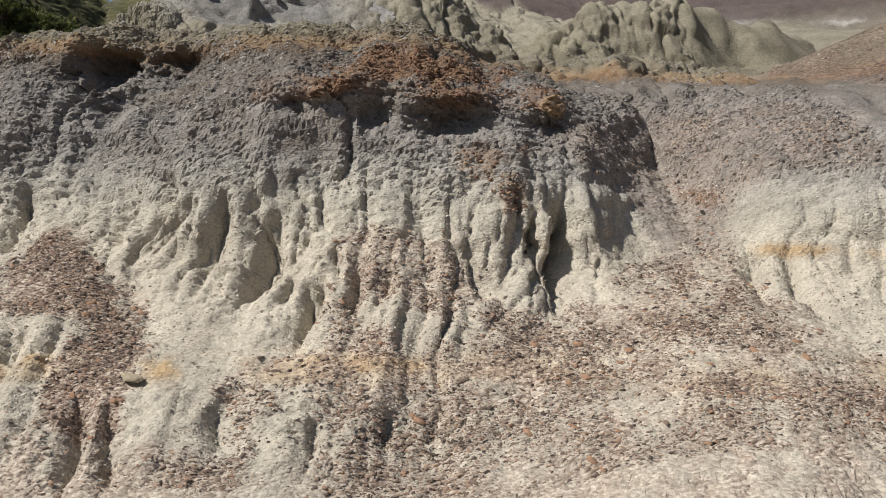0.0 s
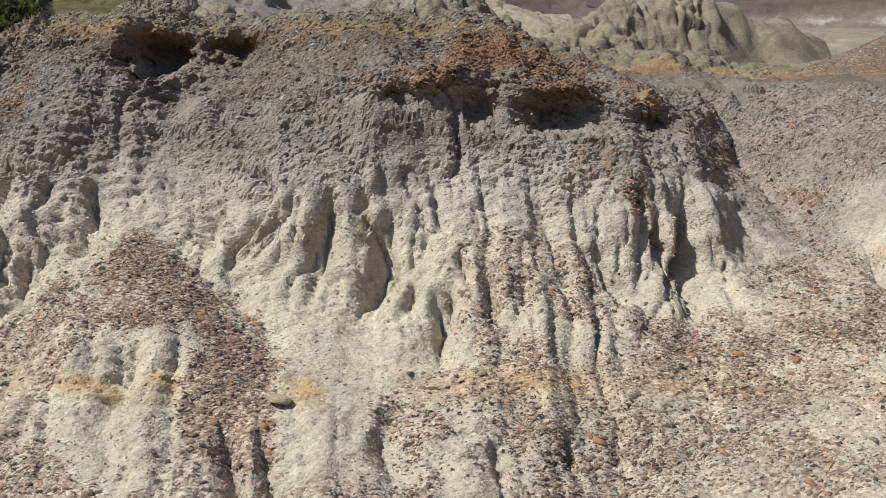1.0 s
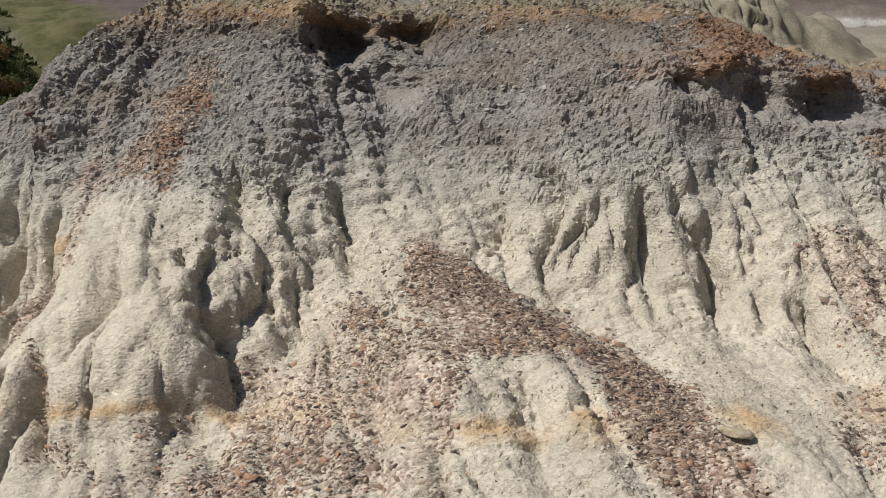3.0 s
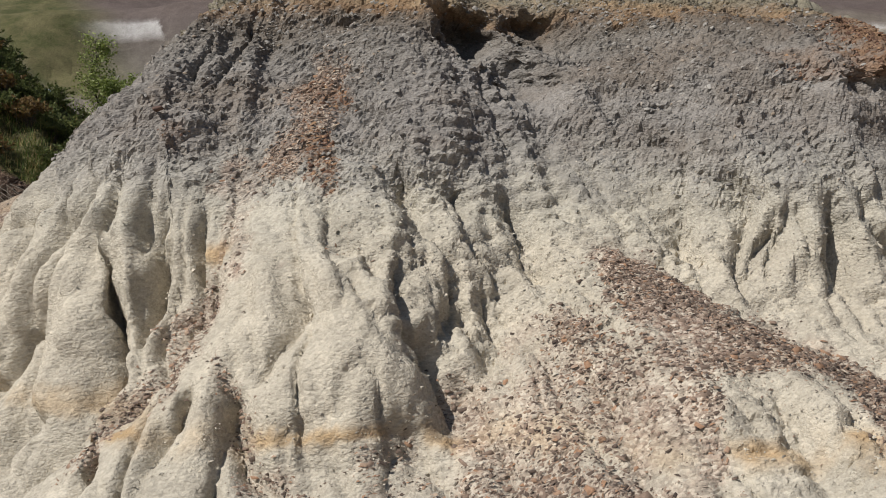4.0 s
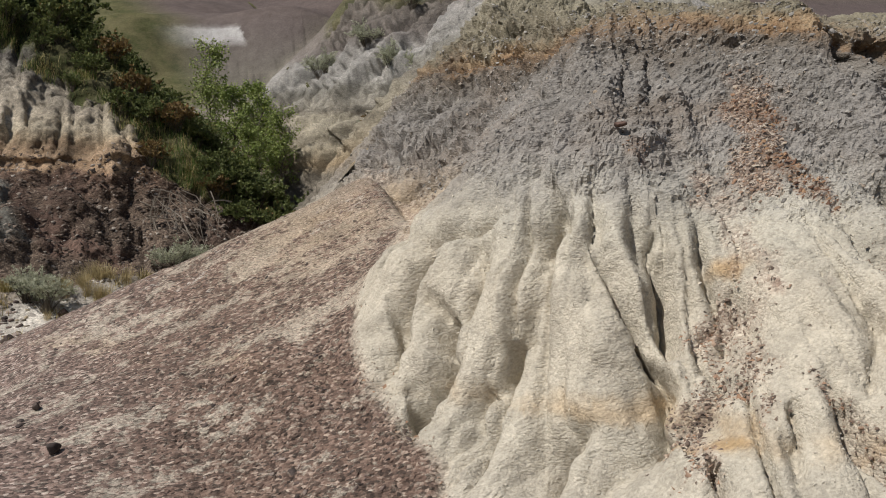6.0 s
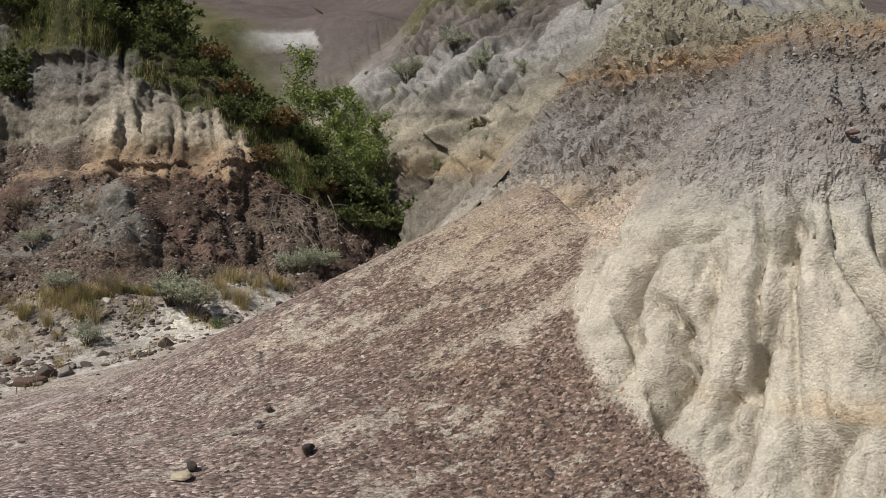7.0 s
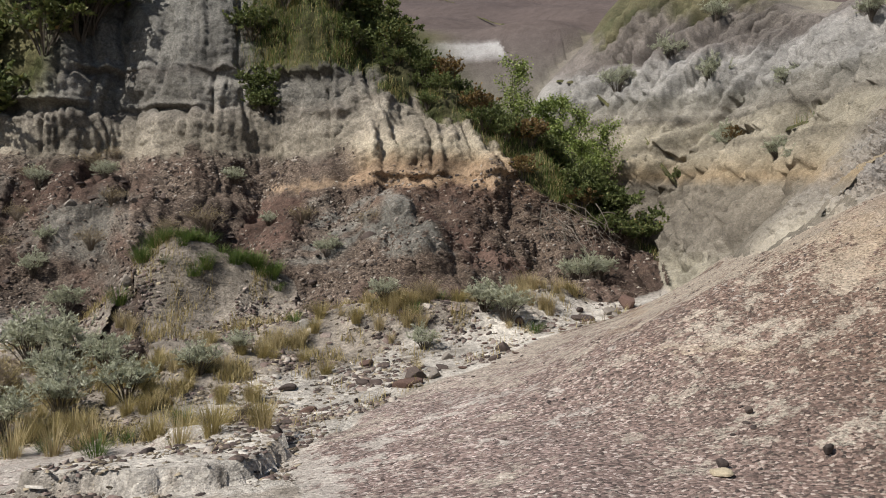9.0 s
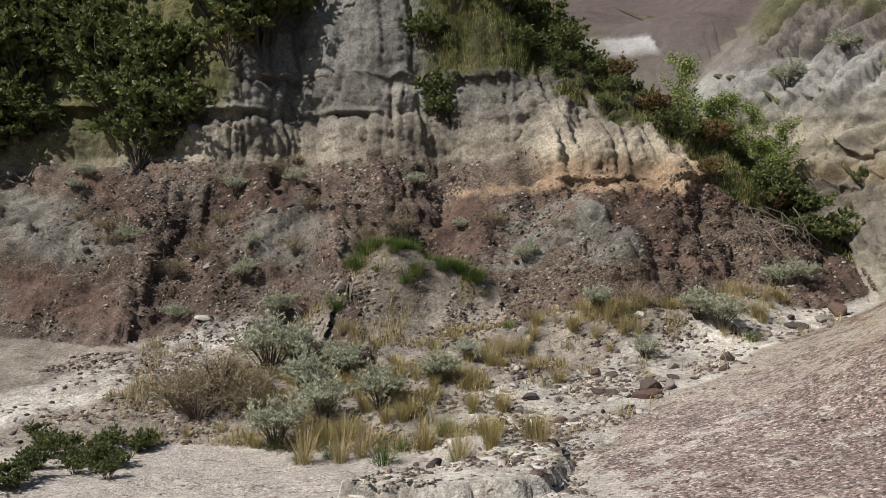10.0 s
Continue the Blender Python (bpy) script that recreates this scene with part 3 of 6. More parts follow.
# knobs and clefts of the hills behind
OUT += IS_NEAR * step(Y, 8.5, 10.0) * (1 - WALL) * (0.13 * (billow(X * 1.4 + Y * 0.8 + 0.4 * rough, Z * 0.6, 56, 0.4) - 0.8) + 0.09 * (billow(X * 3.0 + Y * 2.0, Z * 1.2, 57, 0.4) - 0.8) + 0.03 * rough + 0.045 * nod1 + 0.035 * nod2)

# hard rust-coloured caps that stand out over hollows on the spur
on_spur = step(X, -1.75, -1.35) * step(1.15 - X, 0, 0.2) * IS_NEAR * step(8.2 - Y, 0, 0.4)
level = 2.44 + 0.06 * vnoise(X * 1.8, 0 * X, 0, 61)
CAPS = bell(X, -0.80, 0.26) + 0.9 * bell(X, 0.08, 0.30) + 0.8 * bell(X, 0.76, 0.17) + 0.4 * bell(X, -1.28, 0.14)
jag = 0.5 + 0.5 * vnoise(X * 9, Z * 9, 0, 66)
BACK = -on_spur * CAPS * (0.17 * bell(Z, level + 0.04, 0.10) * (0.6 + 0.6 * jag) + 0.05 * big * bell(Z, level, 0.14))
for hx, hz, w, h, depth in ((-0.47, 2.29, 0.12, 0.11, 0.20), (0.06, 2.25, 0.24, 0.11, 0.28), (-1.04, 2.34, 0.10, 0.08, 0.12), (0.78, 2.24, 0.15, 0.08, 0.14), (0.95, 1.30, 0.10, 0.25, 0.10), (0.62, 1.35, 0.05, 0.3, 0.16),
                            (-2.86, 2.80, 0.20, 0.16, 0.50), (-2.70, 2.45, 0.20, 0.16, 0.36), (-2.36, 2.86, 0.16, 0.11, 0.30), (-3.55, 2.85, 0.14, 0.09, 0.07)):
    warpx, warpz = X + 0.08 * rough - hx, Z + 0.05 * rough - hz
    BACK += IS_NEAR * (1 - WALL) * step(9 - Y, 0, 0.5) * depth * (0.9 + 0.2 * rough) * np.exp(-(np.abs(warpx / w) ** 3 + np.abs(warpz / h) ** 3))
top_band = 2.82 + 0.07 * vnoise(X * 1.3, Y * 0.4, 0, 62)
ragged = np.clip(0.4 + vnoise(X * 2.1, Z * 2, 0, 63) + 0.5 * vnoise(X * 7, Z * 5, 0, 64), 0, 1.3)
BACK += IS_NEAR * (1 - WALL) * step(9.2 - Y, 0, 0.5) * ragged * (-0.03 * bell(Z, top_band + 0.05, 0.04) + 0.05 * bell(Z, top_band - 0.04, 0.05))
RUST = on_spur * np.clip(CAPS, 0, 1) * step(bell(Z, level + 0.06, 0.11), 0.2, 0.6)
RUST = np.maximum(RUST, IS_NEAR * step(0.9 - np.hypot((X + 0.25) / 0.85, (Z - 2.68) / 0.22) + 2.5 * edge, 0, 0.4) * step(8.2 - Y, 0, 0.4))
for rx, rz, w, h in ((0.30, 1.95, 0.22, 0.12), (0.45, 1.75, 0.12, 0.2), (-4.80, 2.10, 0.14, 0.09), (-3.92, 2.35, 0.16, 0.13), (-4.0, 2.0, 0.10, 0.3), (1.95, 1.72, 0.12, 0.08), (0.55, 2.02, 0.1, 0.06)):
    RUST = np.maximum(RUST, 0.5 * IS_NEAR * (1 - WALL) * step(1.0 - np.hypot((X - rx) / w, (Z - rz) / h) + 3 * edge, 0, 0.5))
knob = IS_NEAR * step(8.2 - Y, 0, 0.4) * step(1 - np.hypot((X - 0.83) / 0.13, (Z - 2.42) / 0.08) + 1.2 * edge, 0, 0.4)
RUST = RUST * (1 - 0.85 * knob)
BACK -= 0.06 * knob
OCHRE = 0.9 * knob
for ox, oz, w, h in ((-2.60, 0.77, 0.30, 0.07), (-2.25, 0.78, 0.14, 0.05), (-1.50, 0.74, 0.20, 0.07), (-0.45, 0.79, 0.42, 0.045), (-3.68, 0.74, 0.16, 0.06), (-4.25, 0.74, 0.5, 0.045), (-5.1, 0.78, 0.4, 0.04), (2.50, 1.36, 0.45, 0.05), (-4.6, 1.5, 0.2, 0.06)):
    OCHRE = np.maximum(OCHRE, IS_NEAR * (1 - WALL) * step(1 - np.hypot((X - ox) / w, (Z - oz) / h) + 3 * edge, 0, 0.8))
OCHRE = np.maximum(OCHRE, np.clip(0.75 * (0.7 + 2 * edge), 0, 1) * (IS_APRON * top_fan + IS_NEAR * bell(Y, 9.8, 1.2) * bell(Z, 1.7, 0.35) * step(-X, 4.6, 5.3)))
SILT = IS_LOW * step(0.62 + 0.3 * vnoise(X * 1.1, Y * 1.1, 0, 70) + 0.25 * vnoise(X * 4, Y * 4, 0, 71) - CREEK_D, 0, 0.15) * step(14.2 - Y, 0, 0.6)
SILT = np.maximum(SILT, soft_mask(IS_LOW * step(0.9 - np.hypot((X + 11.75) / 1.05, (Y - 10.05) / 0.7) + 0.8 * edge, 0, 0.15), 1))
channel = step(0.62 + edge - np.abs(Y - 14.0 - 1.2 * (X + 15.1)) * 0.64, 0, 0.2) * step(-X, 13.3, 13.8) * step(15.9 - Y, 0, 0.5)
SILT = np.clip(np.maximum(SILT, channel * IS_LOW) + 0.45 * IS_LOW * step(11.8 - Y, 0, 1) * step(-X, 8.8, 9.6), 0, 1) * step(edge + 0.3, 0, 0.3)
SILT = np.maximum(SILT, IS_APRON * (0.46 * step(-X, 7.9, 10.2) * np.clip(0.65 + 0.5 * patch + 0.6 * vnoise(X * 14, Y * 20, 0, 35), 0.1, 1.2) + 0.5 * step(patch + 0.5 * vnoise(X * 14, Y * 20, 0, 36), 0.2, 0.9) * step(Y + 0.5 * vnoise(X, Y, 0, 34), 8.4, 9.8) + 0.6 * step(-X, 10.5, 10.8)))
SILT = SILT * np.where(IS_LOW > 0.5, 0.35 + 0.65 * step(vnoise(X * 1.3, Y * 2.2, 0, 156) + 0.5 * vnoise(X * 5, Y * 7, 0, 157) + 0.35 * step(X, -12.6, -11.8), -0.25, 0.15), 1)
flat_silt = IS_LOW * within(X + 1.5 * edge, Y + 1.5 * edge, (-12.2, 9.2, -12.2, 10.6, -11.7, 11.3, -11.3, 12.0, -10.3, 12.4, -9.2, 13.2, -8.8, 12.8, -10.0, 11.2, -10.5, 9.2), -0.1, 0.1)
SILT = np.maximum(SILT, 0.9 * flat_silt * step(vnoise(X * 4, Y * 6, 0, 164) + 0.5 * vnoise(X * 11, Y * 14, 0, 165), -0.5, -0.2))
GRASS = (IS_FAR * step(-X + 0.25 * (30 - Y), 7.0, 8.4) * step(vnoise(X * 0.4, Y * 0.4, 0, 72) + 0.5, 0, 0.3))
GRASS = np.maximum(GRASS, 0.8 * WALL * step(Z + 0.5 * edge, 5.4, 5.8))

slab = IS_LOW * step(0.9 - np.hypot((X + 11.75) / 1.05, (Y - 10.05) / 0.7) + 0.8 * edge, 0, 0.05)
OUT += 0.15 * slab
OUT -= 0.14 * IS_LOW * bell(X + 10.52 - 0.3 * (Y - 10.0) + 0.6 * edge, 0, 0.09) * step(10.9 - Y, 0, 0.3)
OUT *= step(Y, 2.0, 4.2)
shake = np.random.default_rng(3)
CLAY = np.clip(cream * hard, 0, 1)
JX = FINE * np.gradient(GX)[None, :] * shake.uniform(-0.38, 0.38, X.shape) * (1 - 0.40 * CLAY)
JY = FINE * np.gradient(GY)[:, None] * shake.uniform(-0.38, 0.38, X.shape) * (1 - 0.40 * CLAY)
PX, PY, PZ = X + JX + NX * OUT, Y + JY + NY * OUT + BACK, Z + ZX * JX + ZY * JY + NZ * OUT


# ---- materials ----
def nodes_of(name):
    mat = bpy.data.materials.new(name)
    mat.use_nodes = True
    nt = mat.node_tree
    return mat, nt, nt.nodes["Principled BSDF"]


def link(nt, a, b):
    nt.links.new(a, b)


def attr(nt, name):
    n = nt.nodes.new("ShaderNodeAttribute")
    n.attribute_name = name
    return n.outputs["Fac"]


def tex_noise(nt, scale, detail=3.0, rough=0.6, coord=None):
    n = nt.nodes.new("ShaderNodeTexNoise")
    n.inputs["Scale"].default_value, n.inputs["Detail"].default_value, n.inputs["Roughness"].default_value = scale, detail, rough
    if coord is not None:
        link(nt, coord, n.inputs["Vector"])
    return n.outputs["Fac"]


def tex_cells(nt, scale, coord, feature="F1"):
    n = nt.nodes.new("ShaderNodeTexVoronoi")
    n.feature = feature
    n.inputs["Scale"].default_value = scale
    link(nt, coord, n.inputs["Vector"])
    return n


def val(nt, op, a, b=0.0, c=None):
    n = nt.nodes.new("ShaderNodeMath")
    n.operation = op
    for i, v in enumerate((a, b) if c is None else (a, b, c)):
        if isinstance(v, (int, float)):
            n.inputs[i].default_value = v
        else:
            link(nt, v, n.inputs[i])
    return n.outputs[0]


def ramp(nt, fac, stops):
    n = nt.nodes.new("ShaderNodeValToRGB")
    r = n.color_ramp
    while len(r.elements) < len(stops):
        r.elements.new(0.5)
    for e, (p, c) in zip(r.elements, stops):
        e.position = p
        e.color = (*c, 1) if isinstance(c, tuple) else (c, c, c, 1)
    link(nt, fac, n.inputs[0])
    return n.outputs[0]


def mixed(nt, fac, a, b, kind="MIX"):
    n = nt.nodes.new("ShaderNodeMix")
    n.data_type, n.blend_type = "RGBA", kind
    for sock, v in ((n.inputs[0], fac), (n.inputs[6], a), (n.inputs[7], b)):
        if isinstance(v, (int, float)):
            sock.default_value = v
        elif isinstance(v, tuple):
            sock.default_value = (*v, 1)
        else:
            link(nt, v, sock)
    return n.outputs[2]


def bumped(nt, bsdf, height, strength, distance):
    n = nt.nodes.new("ShaderNodeBump")
    n.inputs["Strength"].default_value, n.inputs["Distance"].default_value = strength, distance
    link(nt, height, n.inputs["Height"])
    link(nt, n.outputs[0], bsdf.inputs["Normal"])


def earth_material():
    mat, nt, bsdf = nodes_of("layered clay and shale")
    geo = nt.nodes.new("ShaderNodeNewGeometry")
    sep = nt.nodes.new("ShaderNodeSeparateXYZ")
    link(nt, geo.outputs["Position"], sep.inputs[0])
    pos = geo.outputs["Position"]
    wob = tex_noise(nt, 2.2, 4, 0.6, pos)
    lain = nt.nodes.new("ShaderNodeVectorMath")
    lain.operation = "MULTIPLY"
    lain.inputs[1].default_value = (0.62, 1.0, 1.25)
    link(nt, pos, lain.inputs[0])
    bedded = lain.outputs[0]
    fine = tex_noise(nt, 34, 5, 0.7, bedded)
    mid = tex_noise(nt, 7, 5, 0.65, pos)
    broad = tex_noise(nt, 0.9, 3, 0.5, pos)
    bits = tex_cells(nt, 62, bedded)
    tone = nt.nodes.new("ShaderNodeSeparateColor")
    link(nt, bits.outputs["Color"], tone.inputs[0])
    piece = tone.outputs[0]
    z = val(nt, "ADD", sep.outputs[2], val(nt, "MULTIPLY", val(nt, "SUBTRACT", wob, 0.5), 0.42))
    z = val(nt, "ADD", z, val(nt, "MULTIPLY", val(nt, "SUBTRACT", mid, 0.5), 0.30))
    z = val(nt, "ADD", z, val(nt, "MULTIPLY", val(nt, "SUBTRACT", fine, 0.5), 0.16))
    a = ramp(nt, val(nt, "DIVIDE", z, 5.0), [(p / 5, c) for p, c in (
        (0.0, (0.42, 0.375, 0.305)), (0.60, (0.46, 0.415, 0.335)), (0.84, (0.48, 0.43, 0.345)), (1.35, (0.475, 0.425, 0.34)), (1.65, (0.42, 0.385, 0.315)),
        (1.90, (0.31, 0.29, 0.255)), (2.12, (0.25, 0.230, 0.208)), (2.50, (0.225, 0.207, 0.186)), (2.72, (0.19, 0.172, 0.150)), (2.88, (0.14, 0.118, 0.095)),
        (2.95, (0.22, 0.14, 0.08)), (3.03, (0.27, 0.195, 0.12)), (3.15, (0.20, 0.175, 0.125)), (3.6, (0.24, 0.215, 0.155)), (4.6, (0.27, 0.245, 0.185)))])
    band = val(nt, "MULTIPLY", ramp(nt, val(nt, "DIVIDE", val(nt, "ADD", sep.outputs[2], val(nt, "MULTIPLY", val(nt, "SUBTRACT", mid, 0.5), 0.16)), 5.0), [(0.136, 0.0), (0.146, 1.0), (0.155, 1.0), (0.170, 0.0)]), ramp(nt, tex_noise(nt, 1.8, 4, 0.6, pos), [(0.42, 0.0), (0.60, 1.0)]))
    dirt = val(nt, "MULTIPLY", ramp(nt, val(nt, "DIVIDE", z, 5.0), [(0.36, 0.0), (0.42, 1.0), (0.60, 1.0), (0.66, 0.3)]), ramp(nt, tex_noise(nt, 1.5, 5, 0.7, bedded), [(0.45, 0.0), (0.65, 0.7)]))
    a = mixed(nt, dirt, a, mixed(nt, fine, (0.12, 0.098, 0.078), (0.24, 0.195, 0.155)))
    a = mixed(nt, val(nt, "MULTIPLY", attr(nt, "dusty"), 0.85), a, mixed(nt, mid, (0.20, 0.175, 0.152), (0.31, 0.275, 0.24)))
    a = mixed(nt, val(nt, "MULTIPLY", band, 0.4), a, (0.45, 0.29, 0.13))
    a = mixed(nt, val(nt, "MULTIPLY", attr(nt, "ochre"), 0.75), a, mixed(nt, mid, (0.36, 0.215, 0.095), (0.48, 0.335, 0.17)))
    zw = val(nt, "ADD", sep.outputs[2], val(nt, "MULTIPLY", val(nt, "SUBTRACT", wob, 0.5), 0.20))
    zw = val(nt, "ADD", zw, val(nt, "MULTIPLY", val(nt, "SUBTRACT", mid, 0.5), 0.12))
    zw = val(nt, "SUBTRACT", zw, val(nt, "MULTIPLY", val(nt, "SUBTRACT", sep.outputs[1], 14.0), 0.03))
    w = ramp(nt, val(nt, "DIVIDE", zw, 6.0), [(p / 6, c) for p, c in (
        (0.6, (0.33, 0.30, 0.23)), (1.10, (0.31, 0.28, 0.215)), (1.32, (0.21, 0.185, 0.148)), (1.6, (0.17, 0.148, 0.118)), (2.10, (0.185, 0.16, 0.125)), (2.26, (0.27, 0.205, 0.13)), (2.42, (0.26, 0.215, 0.15)), (2.58, (0.28, 0.243, 0.18)), (2.74, (0.17, 0.148, 0.112)), (2.82, (0.27, 0.238, 0.18)),
        (3.12, (0.26, 0.232, 0.178)), (3.22, (0.145, 0.128, 0.104)), (3.32, (0.24, 0.218, 0.18)), (3.62, (0.20, 0.187, 0.16)), (3.75, (0.28, 0.265, 0.24)), (4.3, (0.27, 0.255, 0.235)), (4.6, (0.17, 0.148, 0.132)), (5.2, (0.15, 0.13, 0.112)))])
    a = mixed(nt, attr(nt, "wall"), a, w)
    zo = val(nt, "ADD", sep.outputs[2], val(nt, "MULTIPLY", val(nt, "SUBTRACT", wob, 0.5), 0.18))
    zo = val(nt, "ADD", zo, val(nt, "MULTIPLY", val(nt, "SUBTRACT", mid, 0.5), 0.14))
    b = ramp(nt, val(nt, "DIVIDE", zo, 8.0), [(p / 8, c) for p, c in (
        (0.0, (0.20, 0.17, 0.145)), (0.6, (0.17, 0.14, 0.12)), (0.95, (0.105, 0.079, 0.06)), (1.8, (0.115, 0.078, 0.057)), (2.08, (0.125, 0.068, 0.045)), (2.24, (0.28, 0.165, 0.085)), (2.36, (0.30, 0.20, 0.115)), (2.58, (0.34, 0.265, 0.18)),
        (2.75, (0.36, 0.31, 0.23)), (3.0, (0.36, 0.31, 0.24)), (3.4, (0.34, 0.30, 0.24)), (3.6, (0.24, 0.21, 0.17)), (3.75, (0.22, 0.20, 0.165)), (4.0, (0.14, 0.125, 0.11)), (4.2, (0.25, 0.235, 0.20)), (5.5, (0.30, 0.285, 0.24)))])
    # above 4.2 m the cliff's shade is put into the colour
    cl = ramp(nt, val(nt, "DIVIDE", zo, 8.0), [(p / 8, c) for p, c in (
        (0.0, (0.20, 0.17, 0.145)), (0.6, (0.16, 0.135, 0.115)), (0.95, (0.105, 0.08, 0.064)), (2.0, (0.12, 0.092, 0.073)), (2.55, (0.145, 0.118, 0.094)), (2.72, (0.225, 0.195, 0.15)), (3.20, (0.23, 0.203, 0.162)), (3.45, (0.18, 0.158, 0.131)),
        (3.60, (0.19, 0.176, 0.151)), (4.0, (0.185, 0.172, 0.149)), (4.2, (0.11, 0.098, 0.085)), (4.35, (0.15, 0.141, 0.124)), (5.5, (0.16, 0.153, 0.136)))])
    b = mixed(nt, attr(nt, "columns"), b, cl)
    col = mixed(nt, attr(nt, "opposite"), a, b)
    f = ramp(nt, val(nt, "DIVIDE", val(nt, "ADD", sep.outputs[2], val(nt, "MULTIPLY", val(nt, "SUBTRACT", wob, 0.5), 0.5)), 20.0), [(p / 20, c) for p, c in (
        (3.0, (0.16, 0.15, 0.11)), (4.9, (0.13, 0.114, 0.098)), (5.8, (0.135, 0.11, 0.10)), (6.3, (0.115, 0.09, 0.08)), (8.5, (0.10, 0.078, 0.072)), (12, (0.16, 0.15, 0.10)))])
    pale = ramp(nt, val(nt, "DIVIDE", val(nt, "ADD", sep.outputs[2], val(nt, "MULTIPLY", val(nt, "SUBTRACT", tex_noise(nt, 1.1, 6, 0.75, pos), 0.5), 0.4)), 20.0), [(0.2625, 0.0), (0.273, 0.85), (0.286, 1.0), (0.290, 0.0)])
    spread = ramp(nt, val(nt, "ADD", attr(nt, "white"), val(nt, "MULTIPLY", val(nt, "SUBTRACT", tex_noise(nt, 0.8, 6, 0.75, pos), 0.5), 1.2)), [(0.45, 0.0), (0.60, 1.0)])
    f = mixed(nt, val(nt, "MULTIPLY", spread, pale), f, mixed(nt, tex_noise(nt, 1.6, 4, 0.7, bedded), (0.30, 0.285, 0.27), (0.56, 0.54, 0.52)))
    col = mixed(nt, attr(nt, "distant"), col, f)
    chips = ramp(nt, piece, [(0.0, (0.17, 0.115, 0.085)), (0.25, (0.27, 0.19, 0.145)), (0.5, (0.35, 0.26, 0.20)), (0.75, (0.42, 0.335, 0.265)), (1.0, (0.50, 0.43, 0.35))])
    greychips = ramp(nt, piece, [(0.0, (0.045, 0.034, 0.030)), (0.35, (0.11, 0.077, 0.065)), (0.65, (0.155, 0.107, 0.088)), (0.88, (0.21, 0.155, 0.13)), (1.0, (0.36, 0.30, 0.255))])
    redchips = ramp(nt, piece, [(0.0, (0.045, 0.034, 0.03)), (0.4, (0.092, 0.067, 0.050)), (0.8, (0.135, 0.10, 0.075)), (1.0, (0.22, 0.18, 0.14))])
    warm = ramp(nt, val(nt, "DIVIDE", val(nt, "ADD", sep.outputs[0], 10.0), 4.0), [(0.15, 0.0), (0.75, 1.0)])
    greychips = mixed(nt, 1.0, greychips, mixed(nt, warm, (1.42, 1.46, 1.55), (0.95, 0.88, 0.82)), "MULTIPLY")
    chips = mixed(nt, attr(nt, "apron"), chips, greychips)
    chips = mixed(nt, attr(nt, "opposite"), chips, redchips)
    deb = val(nt, "MULTIPLY", attr(nt, "debris"), ramp(nt, fine, [(0.34, 0.45), (0.50, 0.97)]))
    sparse = tex_noise(nt, 26, 5, 0.8, bedded)
    open_soil = val(nt, "ADD", sparse, val(nt, "MULTIPLY", val(nt, "SUBTRACT", 0.85, attr(nt, "debris")), 0.34))
    open_soil = val(nt, "MULTIPLY", ramp(nt, open_soil, [(0.50, 0.0), (0.60, 1.0)]), ramp(nt, tex_noise(nt, 60, 3, 0.7, pos), [(0.36, 0.25), (0.54, 1.0)]))
    deb = mixed(nt, attr(nt, "apron"), deb, val(nt, "SUBTRACT", 0.96, val(nt, "MULTIPLY", open_soil, 0.66)))
    col = mixed(nt, deb, col, chips)
    col = mixed(nt, val(nt, "MULTIPLY", attr(nt, "rust"), ramp(nt, mid, [(0.30, 0.25), (0.55, 0.95)])), col, mixed(nt, fine, (0.12, 0.066, 0.042), (0.30, 0.18, 0.10)))
    col = mixed(nt, val(nt, "MULTIPLY", attr(nt, "dome"), ramp(nt, fine, [(0.35, 0.35), (0.55, 0.95)])), col, mixed(nt, mid, (0.12, 0.115, 0.10), (0.23, 0.22, 0.19)))
    col = mixed(nt, val(nt, "MULTIPLY", attr(nt, "red"), ramp(nt, fine, [(0.30, 0.55), (0.55, 1.0)])), col, mixed(nt, mid, (0.075, 0.046, 0.036), (0.15, 0.098, 0.076)))
    col = mixed(nt, val(nt, "MULTIPLY", attr(nt, "talus"), ramp(nt, fine, [(0.30, 0.5), (0.55, 1.0)])), col, mixed(nt, mid, (0.21, 0.135, 0.080), (0.36, 0.27, 0.185)))
    col = mixed(nt, val(nt, "MULTIPLY", attr(nt, "low"), 0.75), col, mixed(nt, mid, (0.175, 0.148, 0.115), (0.38, 0.333, 0.275)))
    crusted = ramp(nt, val(nt, "ADD", sparse, val(nt, "MULTIPLY", val(nt, "SUBTRACT", attr(nt, "silt"), 0.5), 0.4)), [(0.50, 0.0), (0.60, 0.7)])
    col = mixed(nt, mixed(nt, attr(nt, "apron"), attr(nt, "silt"), crusted), col, mixed(nt, mid, (0.36, 0.325, 0.28), (0.54, 0.50, 0.44)))
    sward = mixed(nt, ramp(nt, tex_noise(nt, 1.3, 6, 0.75, pos), [(0.38, 0.0), (0.60, 1.0)]), (0.050, 0.058, 0.022), (0.150, 0.130, 0.070))
    col = mixed(nt, attr(nt, "grass"), col, mixed(nt, 0.6, mixed(nt, mid, (0.035, 0.042, 0.016), (0.125, 0.115, 0.05)), sward))
    clay = attr(nt, "clay")
    grain = ramp(nt, tex_noise(nt, 75, 4, 0.75, bedded), [(0.30, 0.66), (0.5, 1.0), (0.70, 1.26)])
    grain = mixed(nt, val(nt, "MULTIPLY", clay, 0.4), grain, (1.0, 1.0, 1.0))
    speck = ramp(nt, piece, [(0.0, 0.88), (0.5, 1.0), (1.0, 1.10)])
